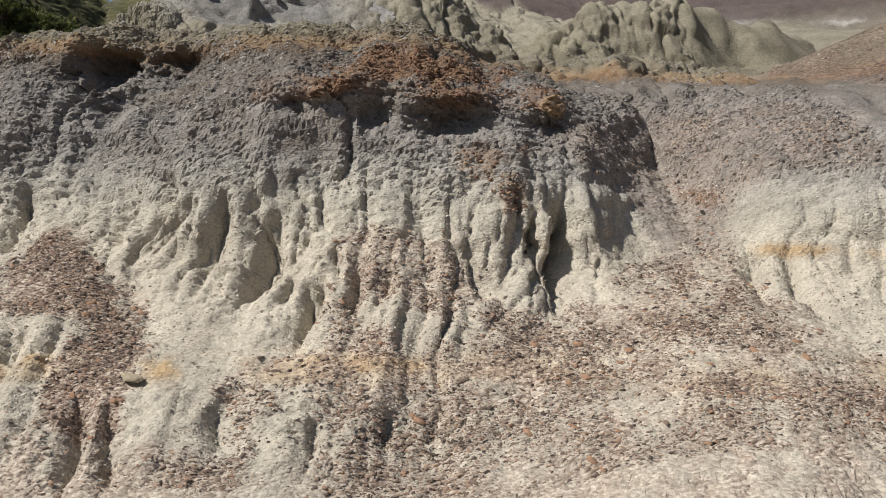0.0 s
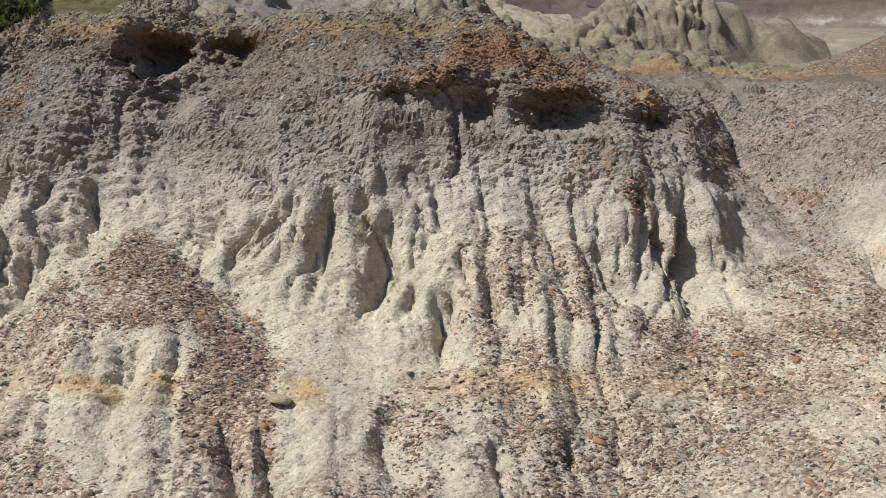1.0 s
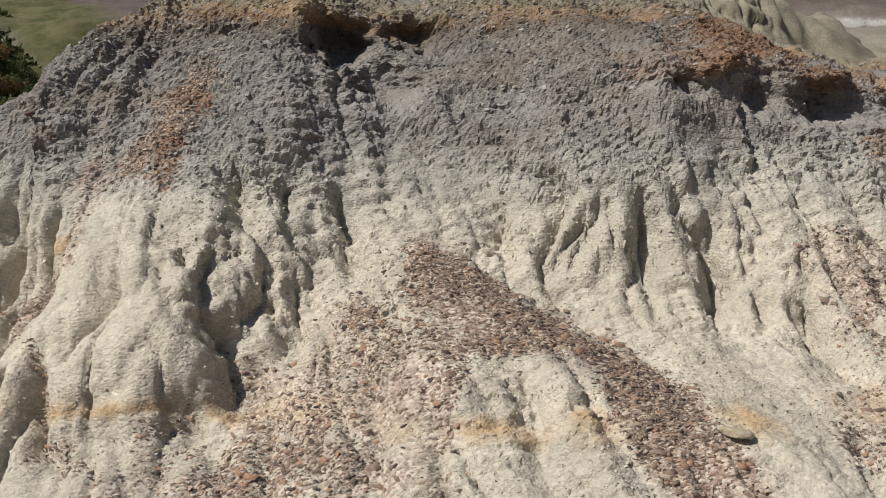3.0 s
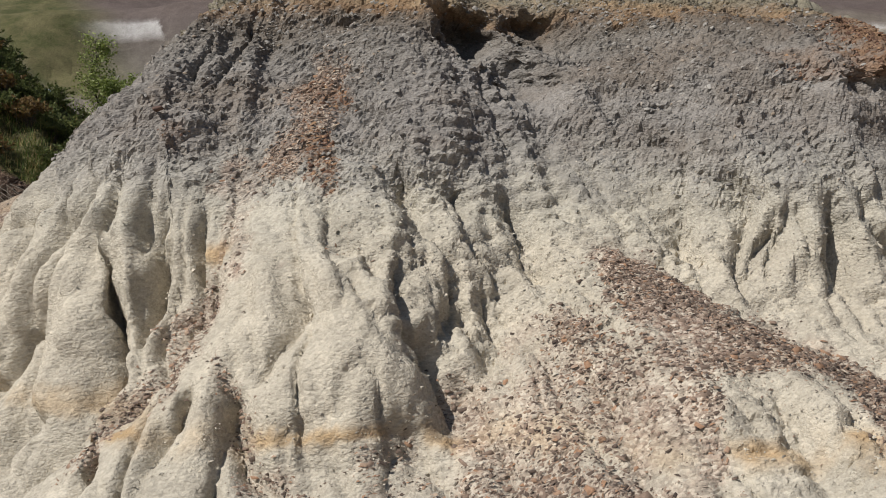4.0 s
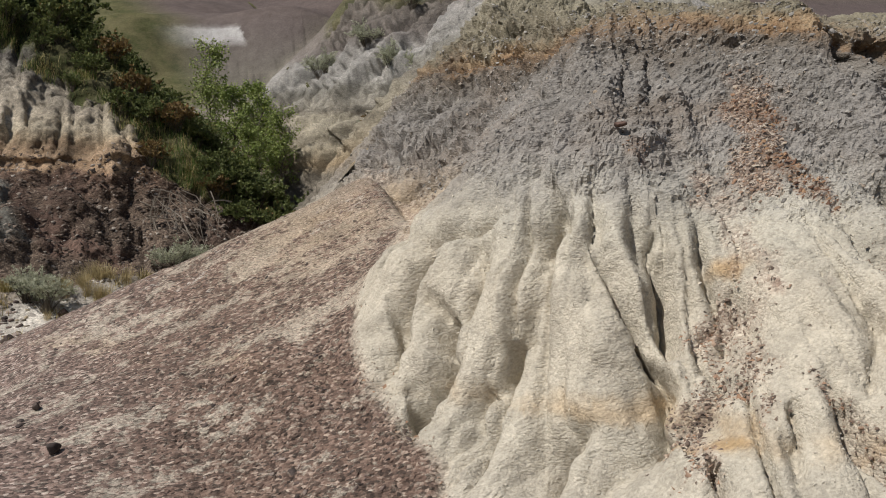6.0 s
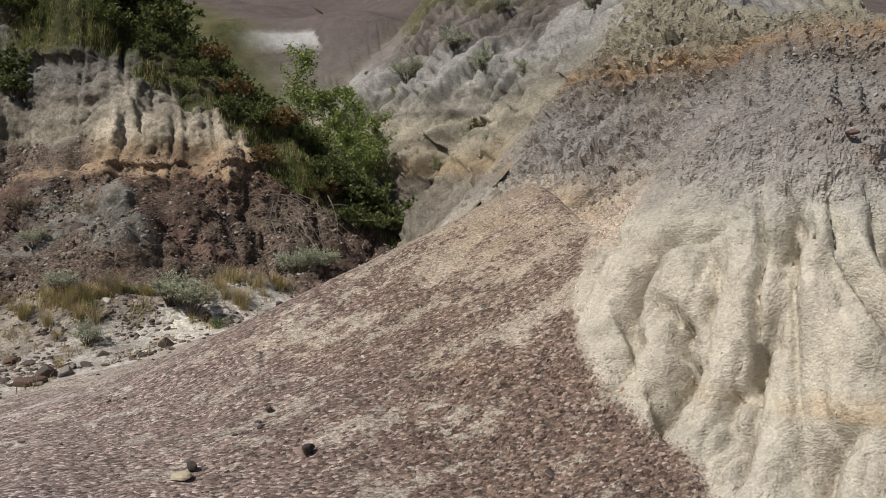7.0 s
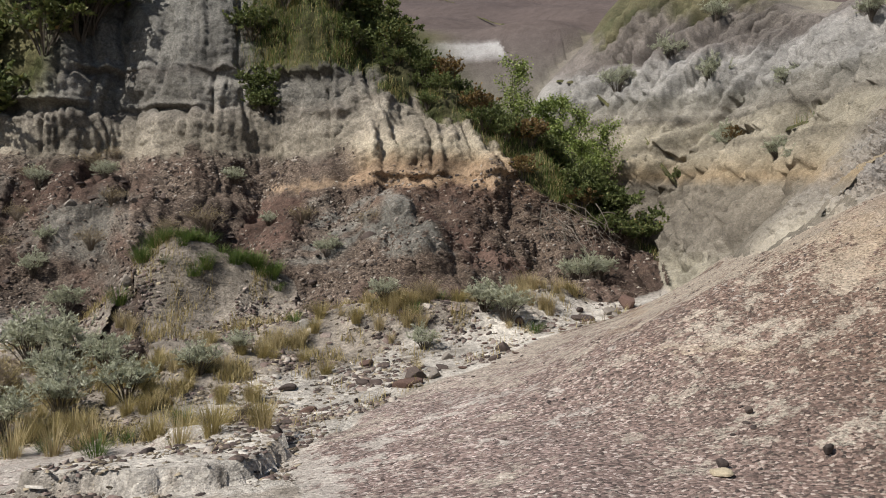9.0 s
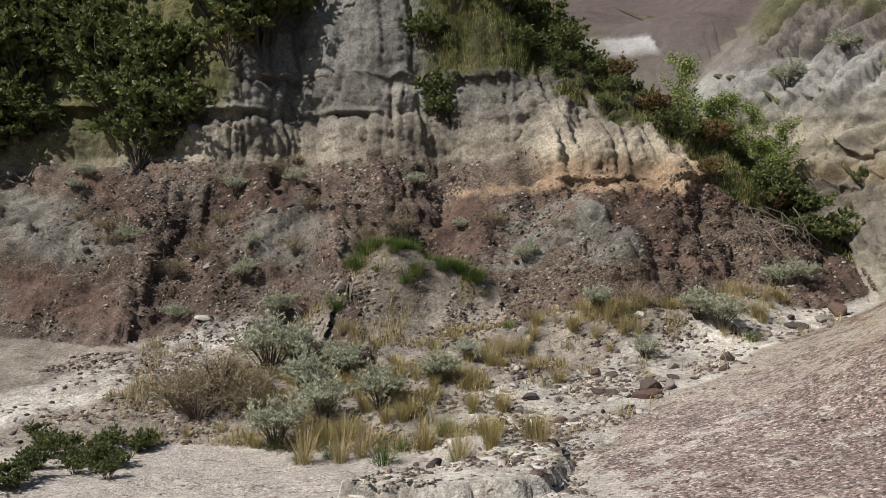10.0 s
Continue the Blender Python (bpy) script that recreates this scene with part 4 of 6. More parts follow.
    stain = ramp(nt, tex_noise(nt, 3.2, 5, 0.7, pos), [(0.30, 0.78), (0.7, 1.18)])
    rocky = val(nt, "MAXIMUM", attr(nt, "opposite"), val(nt, "MULTIPLY", attr(nt, "wall"), 0.5))
    broken = mixed(nt, rocky, (1.0, 1.0, 1.0), ramp(nt, tex_noise(nt, 21, 5, 0.75, pos), [(0.32, 0.55), (0.5, 1.0), (0.66, 1.42)]))
    col = mixed(nt, 1.0, col, broken, "MULTIPLY")
    drift = mixed(nt, rocky, (1.0, 1.0, 1.0), ramp(nt, tex_noise(nt, 0.75, 5, 0.65, pos), [(0.36, 0.55), (0.62, 1.3)]))
    for layer in (grain, speck, stain, drift):
        col = mixed(nt, 1.0, col, layer, "MULTIPLY")
    link(nt, col, bsdf.inputs["Base Color"])
    bsdf.inputs["Roughness"].default_value = 0.95
    bsdf.inputs["Specular IOR Level"].default_value = 0.12
    sandy = val(nt, "SUBTRACT", 1.0, val(nt, "MULTIPLY", clay, 0.35))
    h = val(nt, "MULTIPLY", sandy, val(nt, "ADD", fine, val(nt, "MULTIPLY", tex_noise(nt, 100, 3, 0.7, bedded), 0.7)))
    coarse = tex_noise(nt, 17, 6, 0.7, pos)
    thin = nt.nodes.new("ShaderNodeVectorMath")
    thin.operation = "MULTIPLY"
    thin.inputs[1].default_value = (0.7, 0.7, 1.6)
    link(nt, pos, thin.inputs[0])
    flakes = ramp(nt, tex_noise(nt, 19, 5, 0.75, thin.outputs[0]), [(0.42, 0.0), (0.50, 0.7), (0.62, 1.0)])
    h = val(nt, "ADD", h, val(nt, "MULTIPLY", flakes, val(nt, "MULTIPLY", clay, 0.2)))
    h = val(nt, "ADD", h, val(nt, "MULTIPLY", coarse, val(nt, "ADD", val(nt, "MULTIPLY", rocky, 3.2), val(nt, "MULTIPLY", clay, 2.2))))
    h = val(nt, "SUBTRACT", h, val(nt, "MULTIPLY", val(nt, "MULTIPLY", bits.outputs["Distance"], sandy), 0.8))
    h = val(nt, "ADD", h, val(nt, "MULTIPLY", mid, 2.6))
    bumped(nt, bsdf, h, 0.8, 0.012)
    return mat


EARTH = earth_material()
SMOOTH = (CLAY > 0.5) & (shake.uniform(0, 1, X.shape) < 0.75 + 0.25 * step(-X, 3.6, 4.4)) | (FINE < 0.5)


# ---- the ground, parted along its landforms ----
def ground_piece(name, which, label, px, py, pz, layers, smooth):
    rows, cols = px.shape
    quad = np.arange(rows * cols).reshape(rows, cols)
    quads = np.stack([quad[:-1, :-1], quad[:-1, 1:], quad[1:, 1:], quad[1:, :-1]], -1)[which[:-1, :-1]]
    used, flat = np.unique(quads, return_inverse=True)
    me = bpy.data.meshes.new(name)
    me.vertices.add(len(used))
    me.vertices.foreach_set("co", np.stack([px.ravel()[used], py.ravel()[used], pz.ravel()[used]], -1).ravel())
    me.loops.add(quads.size)
    me.loops.foreach_set("vertex_index", flat.ravel().astype(np.int32))
    me.polygons.add(len(quads))
    me.polygons.foreach_set("loop_start", np.arange(0, quads.size, 4, dtype=np.int32))
    me.polygons.foreach_set("use_smooth", (smooth[:-1, :-1][which[:-1, :-1]]))
    me.update(calc_edges=True)
    for key, data in layers.items():
        me.attributes.new(key, "FLOAT", "POINT").data.foreach_set("value", data.ravel()[used].astype(np.float32))
    me.materials.append(EARTH)
    return tagged(new(name, me), label, "ground", kind="structure")


WHITE = IS_FAR * np.maximum(step(X + 0.5 * vnoise(X * 0.9, Y * 0.9, 0, 159), -12.6, -12.0) * step(-4.4 - X + 0.5 * vnoise(X * 0.9, Y * 0.9, 0, 160), 0, 0.7), step(X, 4.5, 5.5))
SILT = np.clip(SILT, 0, 1)
HIDDEN = (WALL > 0.9) & (X < flank_line(Y) + 5.6) & (Y < 22.5)
LAYERS = dict(white=WHITE, ochre=OCHRE, debris=DEBRIS, rust=RUST, silt=SILT, grass=GRASS, opposite=IS_OPP + 0.9 * IS_LOW, low=IS_LOW, apron=IS_APRON, distant=IS_FAR, wall=WALL, clay=CLAY, dusty=DUSTY * IS_NEAR)
GROUND = {}
for name, k, label in (("near_hillside", 2, "steep rilled clay hill of cream, grey and rust layers with loose shale"),
                       ("debris_slope", 1, "gentle slope strewn with dark shale chips beside the creek"),
                       ("creek_bed", 0, "dry pale silt creek bed with grassy earth banks"),
                       ("distant_hills", 4, "far grey-brown hills with a white clay band")):
    GROUND[name] = ground_piece(name, (KIND == k) & ~HIDDEN, label, PX, PY, PZ, LAYERS, SMOOTH)

# the hillside across the creek is laid out along its own foot, closely where it is steep
SX = spaced([(-40, -19, 2.0, 0.1), (-19, -16, 0.07, 0.04), (-16, -4.2, 0.034, 0.034)])
near_d = np.linspace(-2.2, 9, 2000)
run = np.maximum.reduce([np.gradient(far_profile(near_d, np.full(2000, q)), near_d) for q in (-7.0, -8.6, -12.0)])
run = np.cumsum(np.sqrt(1 + run ** 2)) * (near_d[1] - near_d[0])
SD = np.concatenate([np.interp(np.arange(run[0], run[-1], 0.029), run, near_d), np.arange(9.1, 22, 0.3)])
HX, HD = np.meshgrid(SX, SD)
HB = HD.copy()
for _ in range(8):
    HB = HD + far_setback(HB, HX)
HY = HB + far_foot(HX)
HZ, HK, _ = land(HX, HY)
HK3 = soft_mask(HK == 3, 2)
front, side = front_and_side(HX, HY)
FLANK = step(front - side + 0.75 * step(HZ, 1.5, 2.3) + 0.22 * vnoise(HX * 2.2, HY * 2.2, 0, 94) + 0.1 * vnoise(HX * 7, HY * 7, 0, 96), -0.10, 0.12) * step(HZ, 0.75, 1.0)
hedge = 0.16 * vnoise(HX * 2.2, HY * 2.2, 0, 21) + 0.10 * vnoise(HX * 7, HY * 7, 0, 22)
HCOL = step(-HX + 0.3 * vnoise(HX, HZ * 1.5, 0, 95), 9.1, 9.7) * (1 - FLANK)
bend = 0.45 * vnoise(HX * 1.6, HZ * 1.4, 0, 41)
o1 = billow(HX * 1.3 + bend, HZ * 0.3, 42, 0.35)
o2 = billow(HX * 3.8 + 1.3 * bend, HZ * 0.4, 44, 0.38)
o3 = billow(HX * 8 + 1.5 * bend, HZ * 1.0, 46, 0.42)
lumpy = vnoise(HX * 3, HY * 3, HZ * 3, 47)
crumb = vnoise(HX * 7.5, HY * 7.5, HZ * 7.5, 48)
crumb2 = vnoise(HX * 13, HY * 13, HZ * 13, 49)
knobs = np.sqrt(np.abs(vnoise(HX * 4.5, HY * 4.5, HZ * 4.5, 50))) - 0.55
knobs2 = np.sqrt(np.abs(vnoise(HX * 9, HY * 9, HZ * 9, 51))) - 0.55
cliff = step(HZ + 0.5 * hedge, 2.32, 2.55) * (1 - HCOL) + step(HZ + hedge, 2.6, 2.8) * HCOL
cliff = cliff * (1 - FLANK)
shoulder = step(5.0 - HZ, 0, 1.0)
H_OUT = cliff * (1 - 0.35 * HCOL) * (0.20 * (o1 - 0.8) + 0.20 * (o2 - 0.8) + 0.09 * (o3 - 0.7) * shoulder + 0.05 * lumpy + 0.025 * crumb + 0.012 * crumb2 + 0.07 * knobs + 0.07 * knobs2)
H_OUT += (1 - cliff) * (1 - FLANK) * (0.09 * lumpy + 0.03 * crumb + 0.02 * crumb2 + 0.06 * knobs + 0.05 * knobs2 + 0.16 * (o1 - 0.8) + 0.07 * (o2 - 0.8) + 0.03 * (o3 - 0.7))
pillars = billow(HX * 5.2 + 1.2 * bend, HZ * 0.25, 155, 0.5)
H_OUT += HCOL * cliff * (0.13 * (pillars - 0.7) * bell(HZ, 3.47 + 0.065 * (-10.5 - HX) + 0.33, 0.3) + 0.10 * (pillars - 0.7) * bell(HZ, 3.15 + 0.065 * (-10.5 - HX), 0.22))
H_OUT += FLANK * (0.12 * lumpy + 0.05 * crumb)
H_OUT += 0.22 * step(0.95 - np.hypot((HX + 9.15) / 0.75, (HZ - 1.45) / 0.75), 0, 0.6)
H_OUT *= HK3
wave = 0.09 * vnoise(HX * 0.6, 0 * HX, 0, 67) + 0.03 * vnoise(HX * 3, 0 * HX, 0, 66)
crumble = np.clip(0.8 + 0.6 * vnoise(HX * 2.1, HZ * 0.5, 0, 68) + 0.4 * vnoise(HX * 6, HZ, 0, 69), 0.15, 1.3)
H_BACK = (1 - HCOL) * (1 - FLANK) * step(-HX, 6.9, 7.3) * crumble * (-0.06 * bell(HZ, 2.35 + 0.4 * wave, 0.03) + 0.05 * bell(HZ, 2.26 + 0.4 * wave, 0.04))
shelf = 3.47 + 0.065 * (-10.5 - HX) + 0.7 * wave
broken = np.clip(0.55 + 1.1 * vnoise(HX * 0.9, 0 * HX, 0, 148) + 0.7 * vnoise(HX * 3.5, 0 * HX, 0, 149), 0, 1.4)
H_BACK += HCOL * broken * (-0.12 * bell(HZ, shelf, 0.05) + 0.10 * bell(HZ, shelf - 0.16, 0.10))
H_BACK += HCOL * np.clip(1.5 - broken, 0.2, 1.3) * (-0.11 * bell(HZ, shelf + 0.68, 0.05) + 0.10 * bell(HZ, shelf + 0.50, 0.12))
du = [np.gradient(q, axis=1) for q in (HX, HY, HZ)]
dv = [np.gradient(q, axis=0) for q in (HX, HY, HZ)]
HN = np.stack([du[1] * dv[2] - du[2] * dv[1], du[2] * dv[0] - du[0] * dv[2], du[0] * dv[1] - du[1] * dv[0]], -1)
H_AREA = np.linalg.norm(HN, axis=-1)
HN /= H_AREA[..., None] + 1e-12
H_PX, H_PY, H_PZ = HX + HN[..., 0] * H_OUT, HY + HN[..., 1] * H_OUT + H_BACK * HK3, HZ + HN[..., 2] * H_OUT - 0.06 * (1 - HK3)
H_DEBRIS = (1 - cliff) * (1 - FLANK) * np.clip(0.75 + hedge, 0, 1)
hx_w, hz_w = HX + 0.9 * hedge, HZ + 0.35 * vnoise(HX * 2.5, HY * 2.5, 0, 145) * 0.3
stripes = 0.55 + 0.45 * np.sin(26 * (HZ + 0.35 * np.abs(HX + 9.2)) + 3 * hedge)
H_DOME = within(hx_w, hz_w, (-9.16, 2.0, -8.96, 1.98, -8.80, 1.60, -8.60, 1.33, -8.80, 1.15, -9.46, 1.13, -9.44, 1.45), -0.04, 0.06)
H_DOME = np.maximum(H_DOME, stripes * within(hx_w, hz_w, (-10.07, 1.95, -9.36, 2.05, -9.43, 1.19, -9.93, 1.07, -10.7, 0.99, -10.5, 1.30), -0.05, 0.1))
H_DOME = np.maximum(H_DOME, 0.8 * within(hx_w, hz_w, (-13.81, 1.86, -13.15, 2.19, -12.72, 1.70, -12.97, 1.2, -13.70, 1.1), -0.08, 0.12))
H_DOME = np.maximum(H_DOME, 0.9 * within(hx_w, hz_w, (-18.69, 2.37, -17.07, 2.05, -15.35, 1.39, -16.50, 1.13, -18.38, 1.66), -0.08, 0.12))
H_DOME = np.maximum(H_DOME, 0.5 * (1 - cliff) * step(vnoise(HX * 0.8, HZ * 1.3, 0, 142) + 0.5 * vnoise(HX * 3, HZ * 3, 0, 143) + 0.4 * vnoise(HX * 9, HZ * 9, 0, 144), 0.25, 0.65) * step(-HX, 10.6, 11.2))
H_RED = np.zeros_like(HX)
for strong_red, outline in ((1.0, (-8.93, 2.15, -8.63, 1.83, -8.15, 1.39, -7.33, 1.02, -7.72, 0.80, -8.30, 1.05, -8.71, 1.50)), (1.0, (-10.55, 2.1, -10.0, 2.1, -10.59, 1.38, -10.83, 0.95, -11.5, 0.95, -11.2, 1.42)),
                            (0.9, (-14.77, 2.5, -13.39, 2.59, -12.8, 2.18, -13.97, 1.69, -14.71, 1.85)), (0.85, (-17.65, 1.11, -15.7, 0.93, -14.92, 0.37, -17.33, 0.3)), (0.85, (-17.79, 2.7, -16.23, 2.54, -15.2, 1.68, -16.47, 2.04))):
    H_RED = np.maximum(H_RED, strong_red * within(hx_w, hz_w, outline, -0.06, 0.1))
H_RED = np.maximum(H_RED, 0.6 * (1 - cliff) * (1 - H_DOME) * step(vnoise(HX * 1.1, HZ * 1.6, 0, 146) + 0.5 * vnoise(HX * 4, HZ * 4, 0, 147), 0.0, 0.4))
H_TALUS = within(hx_w, hz_w, (-9.9, 2.33, -8.89, 2.62, -8.09, 2.55, -7.3, 2.3, -7.0, 2.2, -7.94, 2.15, -9.6, 2.2), -0.05, 0.08)
H_TALUS = np.maximum(H_TALUS, 0.8 * within(hx_w, HZ, (-10.6, 2.20, -9.4, 2.26, -7.3, 2.20, -7.3, 2.10, -9.0, 2.14, -10.6, 2.08), -0.03, 0.03))
H_CHANNEL = step(0.62 + hedge - np.abs(HY - 14.0 - 1.2 * (HX + 15.1)) * 0.64, 0, 0.2) * step(-HX, 13.3, 13.8) * step(15.9 - HY, 0, 0.5)
# last term: shade on the pale western cliff, put in as dark green
H_GREEN_SHADY = np.clip(FLANK + (1 - step(-HX, 10.4, 11.2)) * step(HZ, 4.0, 4.3) + step(HZ + hedge, 3.4, 4.2) * step(-HX, 13.9, 14.5) + 0.85 * step(HZ + hedge, 2.7, 3.0) * step(-HX, 14.9, 15.4), 0, 1)
ground_piece("opposite_hillside", HK3 > 0.02, "red-brown and tan banded clay hillside with ledges, across the creek", H_PX, H_PY, H_PZ,
             dict(debris=H_DEBRIS * (1 - 0.8 * H_TALUS), dome=H_DOME * (1 - FLANK), red=H_RED * (1 - FLANK) * (1 - H_DOME), talus=H_TALUS * (1 - FLANK), silt=H_CHANNEL, grass=H_GREEN_SHADY, opposite=np.ones_like(HX), columns=HCOL), np.ones(HX.shape, bool))

# the gullied wall beyond the near hill, laid out along its own foot
WY = spaced([(9.6, 15, 0.03, 0.036), (15, 23, 0.036, 0.06)])
wall_d = np.linspace(-0.6, 6.0, 1200)
run = np.cumsum(np.sqrt(1 + np.gradient(flank_profile(wall_d), wall_d) ** 2)) * (wall_d[1] - wall_d[0])
WD = np.interp(np.arange(run[0], run[-1], 0.034), run, wall_d)
VY, VD = np.meshgrid(WY, WD)
VX = flank_line(VY) + VD
VZ, VK, _ = land(VX, VY)
V_IN = soft_mask(VK == 2, 2)
V_WALL = V_IN * wall_mask(VX, VY, VZ)
tilt = VZ - 0.03 * (VY - 14)
vbend = 0.5 * vnoise(VY * 1.3, VZ * 1.1, 0, 130)
slant = VY + 0.35 * VZ
g1 = billow(slant * 1.0 + vbend, VZ * 0.3, 131, 0.35)
g2 = billow(slant * 2.7 + 1.2 * vbend, VZ * 0.3, 132, 0.38)
g3 = billow(slant * 6.0 + 1.3 * vbend, VZ * 0.5, 133, 0.42)
upper = step(tilt, 3.3, 3.7)
g4 = billow(VY * 12 + 2 * vbend, VZ * 1.6, 150, 0.45)
V_OUT = 0.28 * (g1 - 0.8) + (0.16 + 0.06 * upper) * (g2 - 0.8) + (0.12 + 0.06 * upper) * (g3 - 0.75) + 0.05 * (g4 - 0.7) + 0.03 * vnoise(VX * 2.6, VY * 2.6, VZ * 2.6, 134) + 0.04 * (np.sqrt(np.abs(vnoise(VX * 5, VY * 5, VZ * 7, 135))) - 0.55) + 0.02 * vnoise(VX * 11, VY * 11, VZ * 14, 136)
V_OUT *= 2.0
V_BACK = 0 * VX
for zl, deep, tall in ((1.72, 0.14, 0.09), (2.24, 0.20, 0.08), (2.72, 0.26, 0.11), (3.20, 0.26, 0.11), (3.62, 0.14, 0.08)):
    some = np.clip(0.35 + 0.9 * vnoise(VY * 1.5, zl * 3 + 0 * VY, 0, 137) + 0.6 * vnoise(VY * 5, zl * 7 + 0 * VY, 0, 138), 0, 1.2)
    wavy = zl + 0.10 * vnoise(VY * 0.9, zl + 0 * VY, 0, 139) + 0.04 * vnoise(VY * 4, zl + 0 * VY, 0, 141)
    V_BACK += some * deep * (0.55 * bell(tilt, wavy - 0.5 * tall, 0.6 * tall) - 0.35 * bell(tilt, wavy + 0.4 * tall, 0.45 * tall))
du = [np.gradient(q, axis=1) for q in (VX, VY, VZ)]
dv = [np.gradient(q, axis=0) for q in (VX, VY, VZ)]
VN = np.stack([dv[1] * du[2] - dv[2] * du[1], dv[2] * du[0] - dv[0] * du[2], dv[0] * du[1] - dv[1] * du[0]], -1)
VN /= np.linalg.norm(VN, axis=-1)[..., None] + 1e-12
V_AMP = np.clip(1 - 2 * soft_mask(V_WALL < 0.9, 24), 0, 1) * step(5.6 - VD, 0, 0.8) * step(22.4 - VY, 0, 0.8)
V_PX, V_PY, V_PZ = VX + VN[..., 0] * V_OUT * V_AMP + V_BACK * V_AMP, VY + VN[..., 1] * V_OUT * V_AMP, VZ + VN[..., 2] * V_OUT * V_AMP - 0.10 * step(-V_WALL, -0.9, -0.4)
ground_piece("gully_wall", V_IN * V_WALL > 0.05, "steep gullied clay wall of tan, grey and white beds with sage", V_PX, V_PY, V_PZ,
             dict(wall=np.ones_like(VX), grass=0.8 * step(VZ + 0.3 * vnoise(VX * 2, VY * 2, 0, 140) + 0.15 * vnoise(VX * 7, VY * 7, 0, 154), 5.35, 5.7)), np.ones(VX.shape, bool))


# ---- loose pieces and plants ----
AREA = np.gradient(GY)[:, None] * np.gradient(GX)[None, :] * LEN


NEAR_SIDE = (AREA, np.stack([PX, PY, PZ], -1), np.stack([NX, NY, NZ], -1))
FAR_SIDE = (H_AREA, np.stack([H_PX, H_PY, H_PZ], -1), HN)


def scatter(weight, count, rng, sheet=NEAR_SIDE):
    """Random places on the ground by weight: points and slope normals."""
    area, points, normals = sheet
    w = (weight * area).ravel()
    at = rng.choice(w.size, count, p=w / w.sum())
    p, n = points.reshape(-1, 3)[at], normals.reshape(-1, 3)[at]
    p[:, 0] += rng.uniform(-0.01, 0.01, count)
    return p, n


BOX = np.array([(-1, -1, -1), (1, -1, -1), (1, 1, -1), (-1, 1, -1), (-1, -1, 1), (1, -1, 1), (1, 1, 1), (-1, 1, 1)], float)
BOX_FACES = np.array([(4, 5, 6, 7), (0, 1, 5, 4), (1, 2, 6, 5), (2, 3, 7, 6), (3, 0, 4, 7)])


SHARD = np.array([(-1.2, -0.8, -1), (1.1, -1.0, -1), (0.2, 1.2, -1), (0.1, -0.1, 1.0)], float)
SHARD_FACES = np.array([(0, 1, 3), (1, 2, 3), (2, 0, 3)])


def pieces_mesh(name, p, n, size, flat, rng, material, tilt=0.28, sink=0.2, whole=0.03):
    """Many small angular flakes in one mesh, each with a tone of its own; those under the whole size are plain shards."""
    m = len(p)
    t = np.array([[1.0, 0.15, 0.0]]) + rng.normal(scale=0.42, size=(m, 3))
    t -= (t * n).sum(1)[:, None] * n
    t /= np.linalg.norm(t, axis=1)[:, None]
    up = n + rng.normal(scale=tilt, size=(m, 3))
    up /= np.linalg.norm(up, axis=1)[:, None]
    t -= (t * up).sum(1)[:, None] * up
    t /= np.linalg.norm(t, axis=1)[:, None]
    b = np.cross(up, t)
    thick = size * flat
    spread = np.stack([size, size * rng.uniform(0.3, 0.65, m), thick * rng.uniform(0.5, 1.3, m)], -1)[:, None, :] * 0.5

    def laid(shape, some):
        c = shape[None] * (1 + rng.uniform(-0.45, 0.35, (some.sum(), len(shape), 3)))
        if len(shape) == 8:
            c[:, 4:, :2] *= rng.uniform(0.5, 0.95, (some.sum(), 1, 1))
        else:
            c[:, 3, :2] += rng.uniform(-0.7, 0.7, (some.sum(), 2))
        c *= spread[some]
        return p[some][:, None] + c[..., :1] * t[some][:, None] + c[..., 1:2] * b[some][:, None] + (c[..., 2:] + (thick[some] * (0.5 - sink))[:, None, None]) * up[some][:, None]

    large = size >= whole
    blocks, shards = laid(BOX, large), laid(SHARD, ~large)
    v = np.concatenate([blocks.reshape(-1, 3), shards.reshape(-1, 3)])
    quads = (BOX_FACES[None] + 8 * np.arange(len(blocks))[:, None, None]).reshape(-1, 4)
    tris = (SHARD_FACES[None] + 8 * len(blocks) + 4 * np.arange(len(shards))[:, None, None]).reshape(-1, 3)
    me = bpy.data.meshes.new(name)
    me.vertices.add(len(v))
    me.vertices.foreach_set("co", v.ravel())
    me.loops.add(quads.size + tris.size)
    me.loops.foreach_set("vertex_index", np.concatenate([quads.ravel(), tris.ravel()]).astype(np.int32))
    me.polygons.add(len(quads) + len(tris))
    me.polygons.foreach_set("loop_start", np.concatenate([np.arange(0, quads.size, 4), quads.size + np.arange(0, tris.size, 3)]).astype(np.int32))
    me.update(calc_edges=True)
    own = rng.uniform(0, 1, m)
    me.attributes.new("tone", "FLOAT", "POINT").data.foreach_set("value", np.concatenate([np.repeat(own[large], 8), np.repeat(own[~large], 4)]).astype(np.float32))
    me.materials.append(material)
    return me


def stone_material(name, stops, rough=0.9):
    mat, nt, bsdf = nodes_of(name)
    geo = nt.nodes.new("ShaderNodeNewGeometry")
    fine = tex_noise(nt, 60, 4, 0.7, geo.outputs["Position"])
    col = ramp(nt, attr(nt, "tone"), stops)
    col = mixed(nt, 1.0, col, ramp(nt, fine, [(0.3, 0.7), (0.7, 1.3)]), "MULTIPLY")
    link(nt, col, bsdf.inputs["Base Color"])
    bsdf.inputs["Roughness"].default_value = rough
    bsdf.inputs["Specular IOR Level"].default_value = 0.2
    bumped(nt, bsdf, fine, 0.4, 0.006)
    return mat


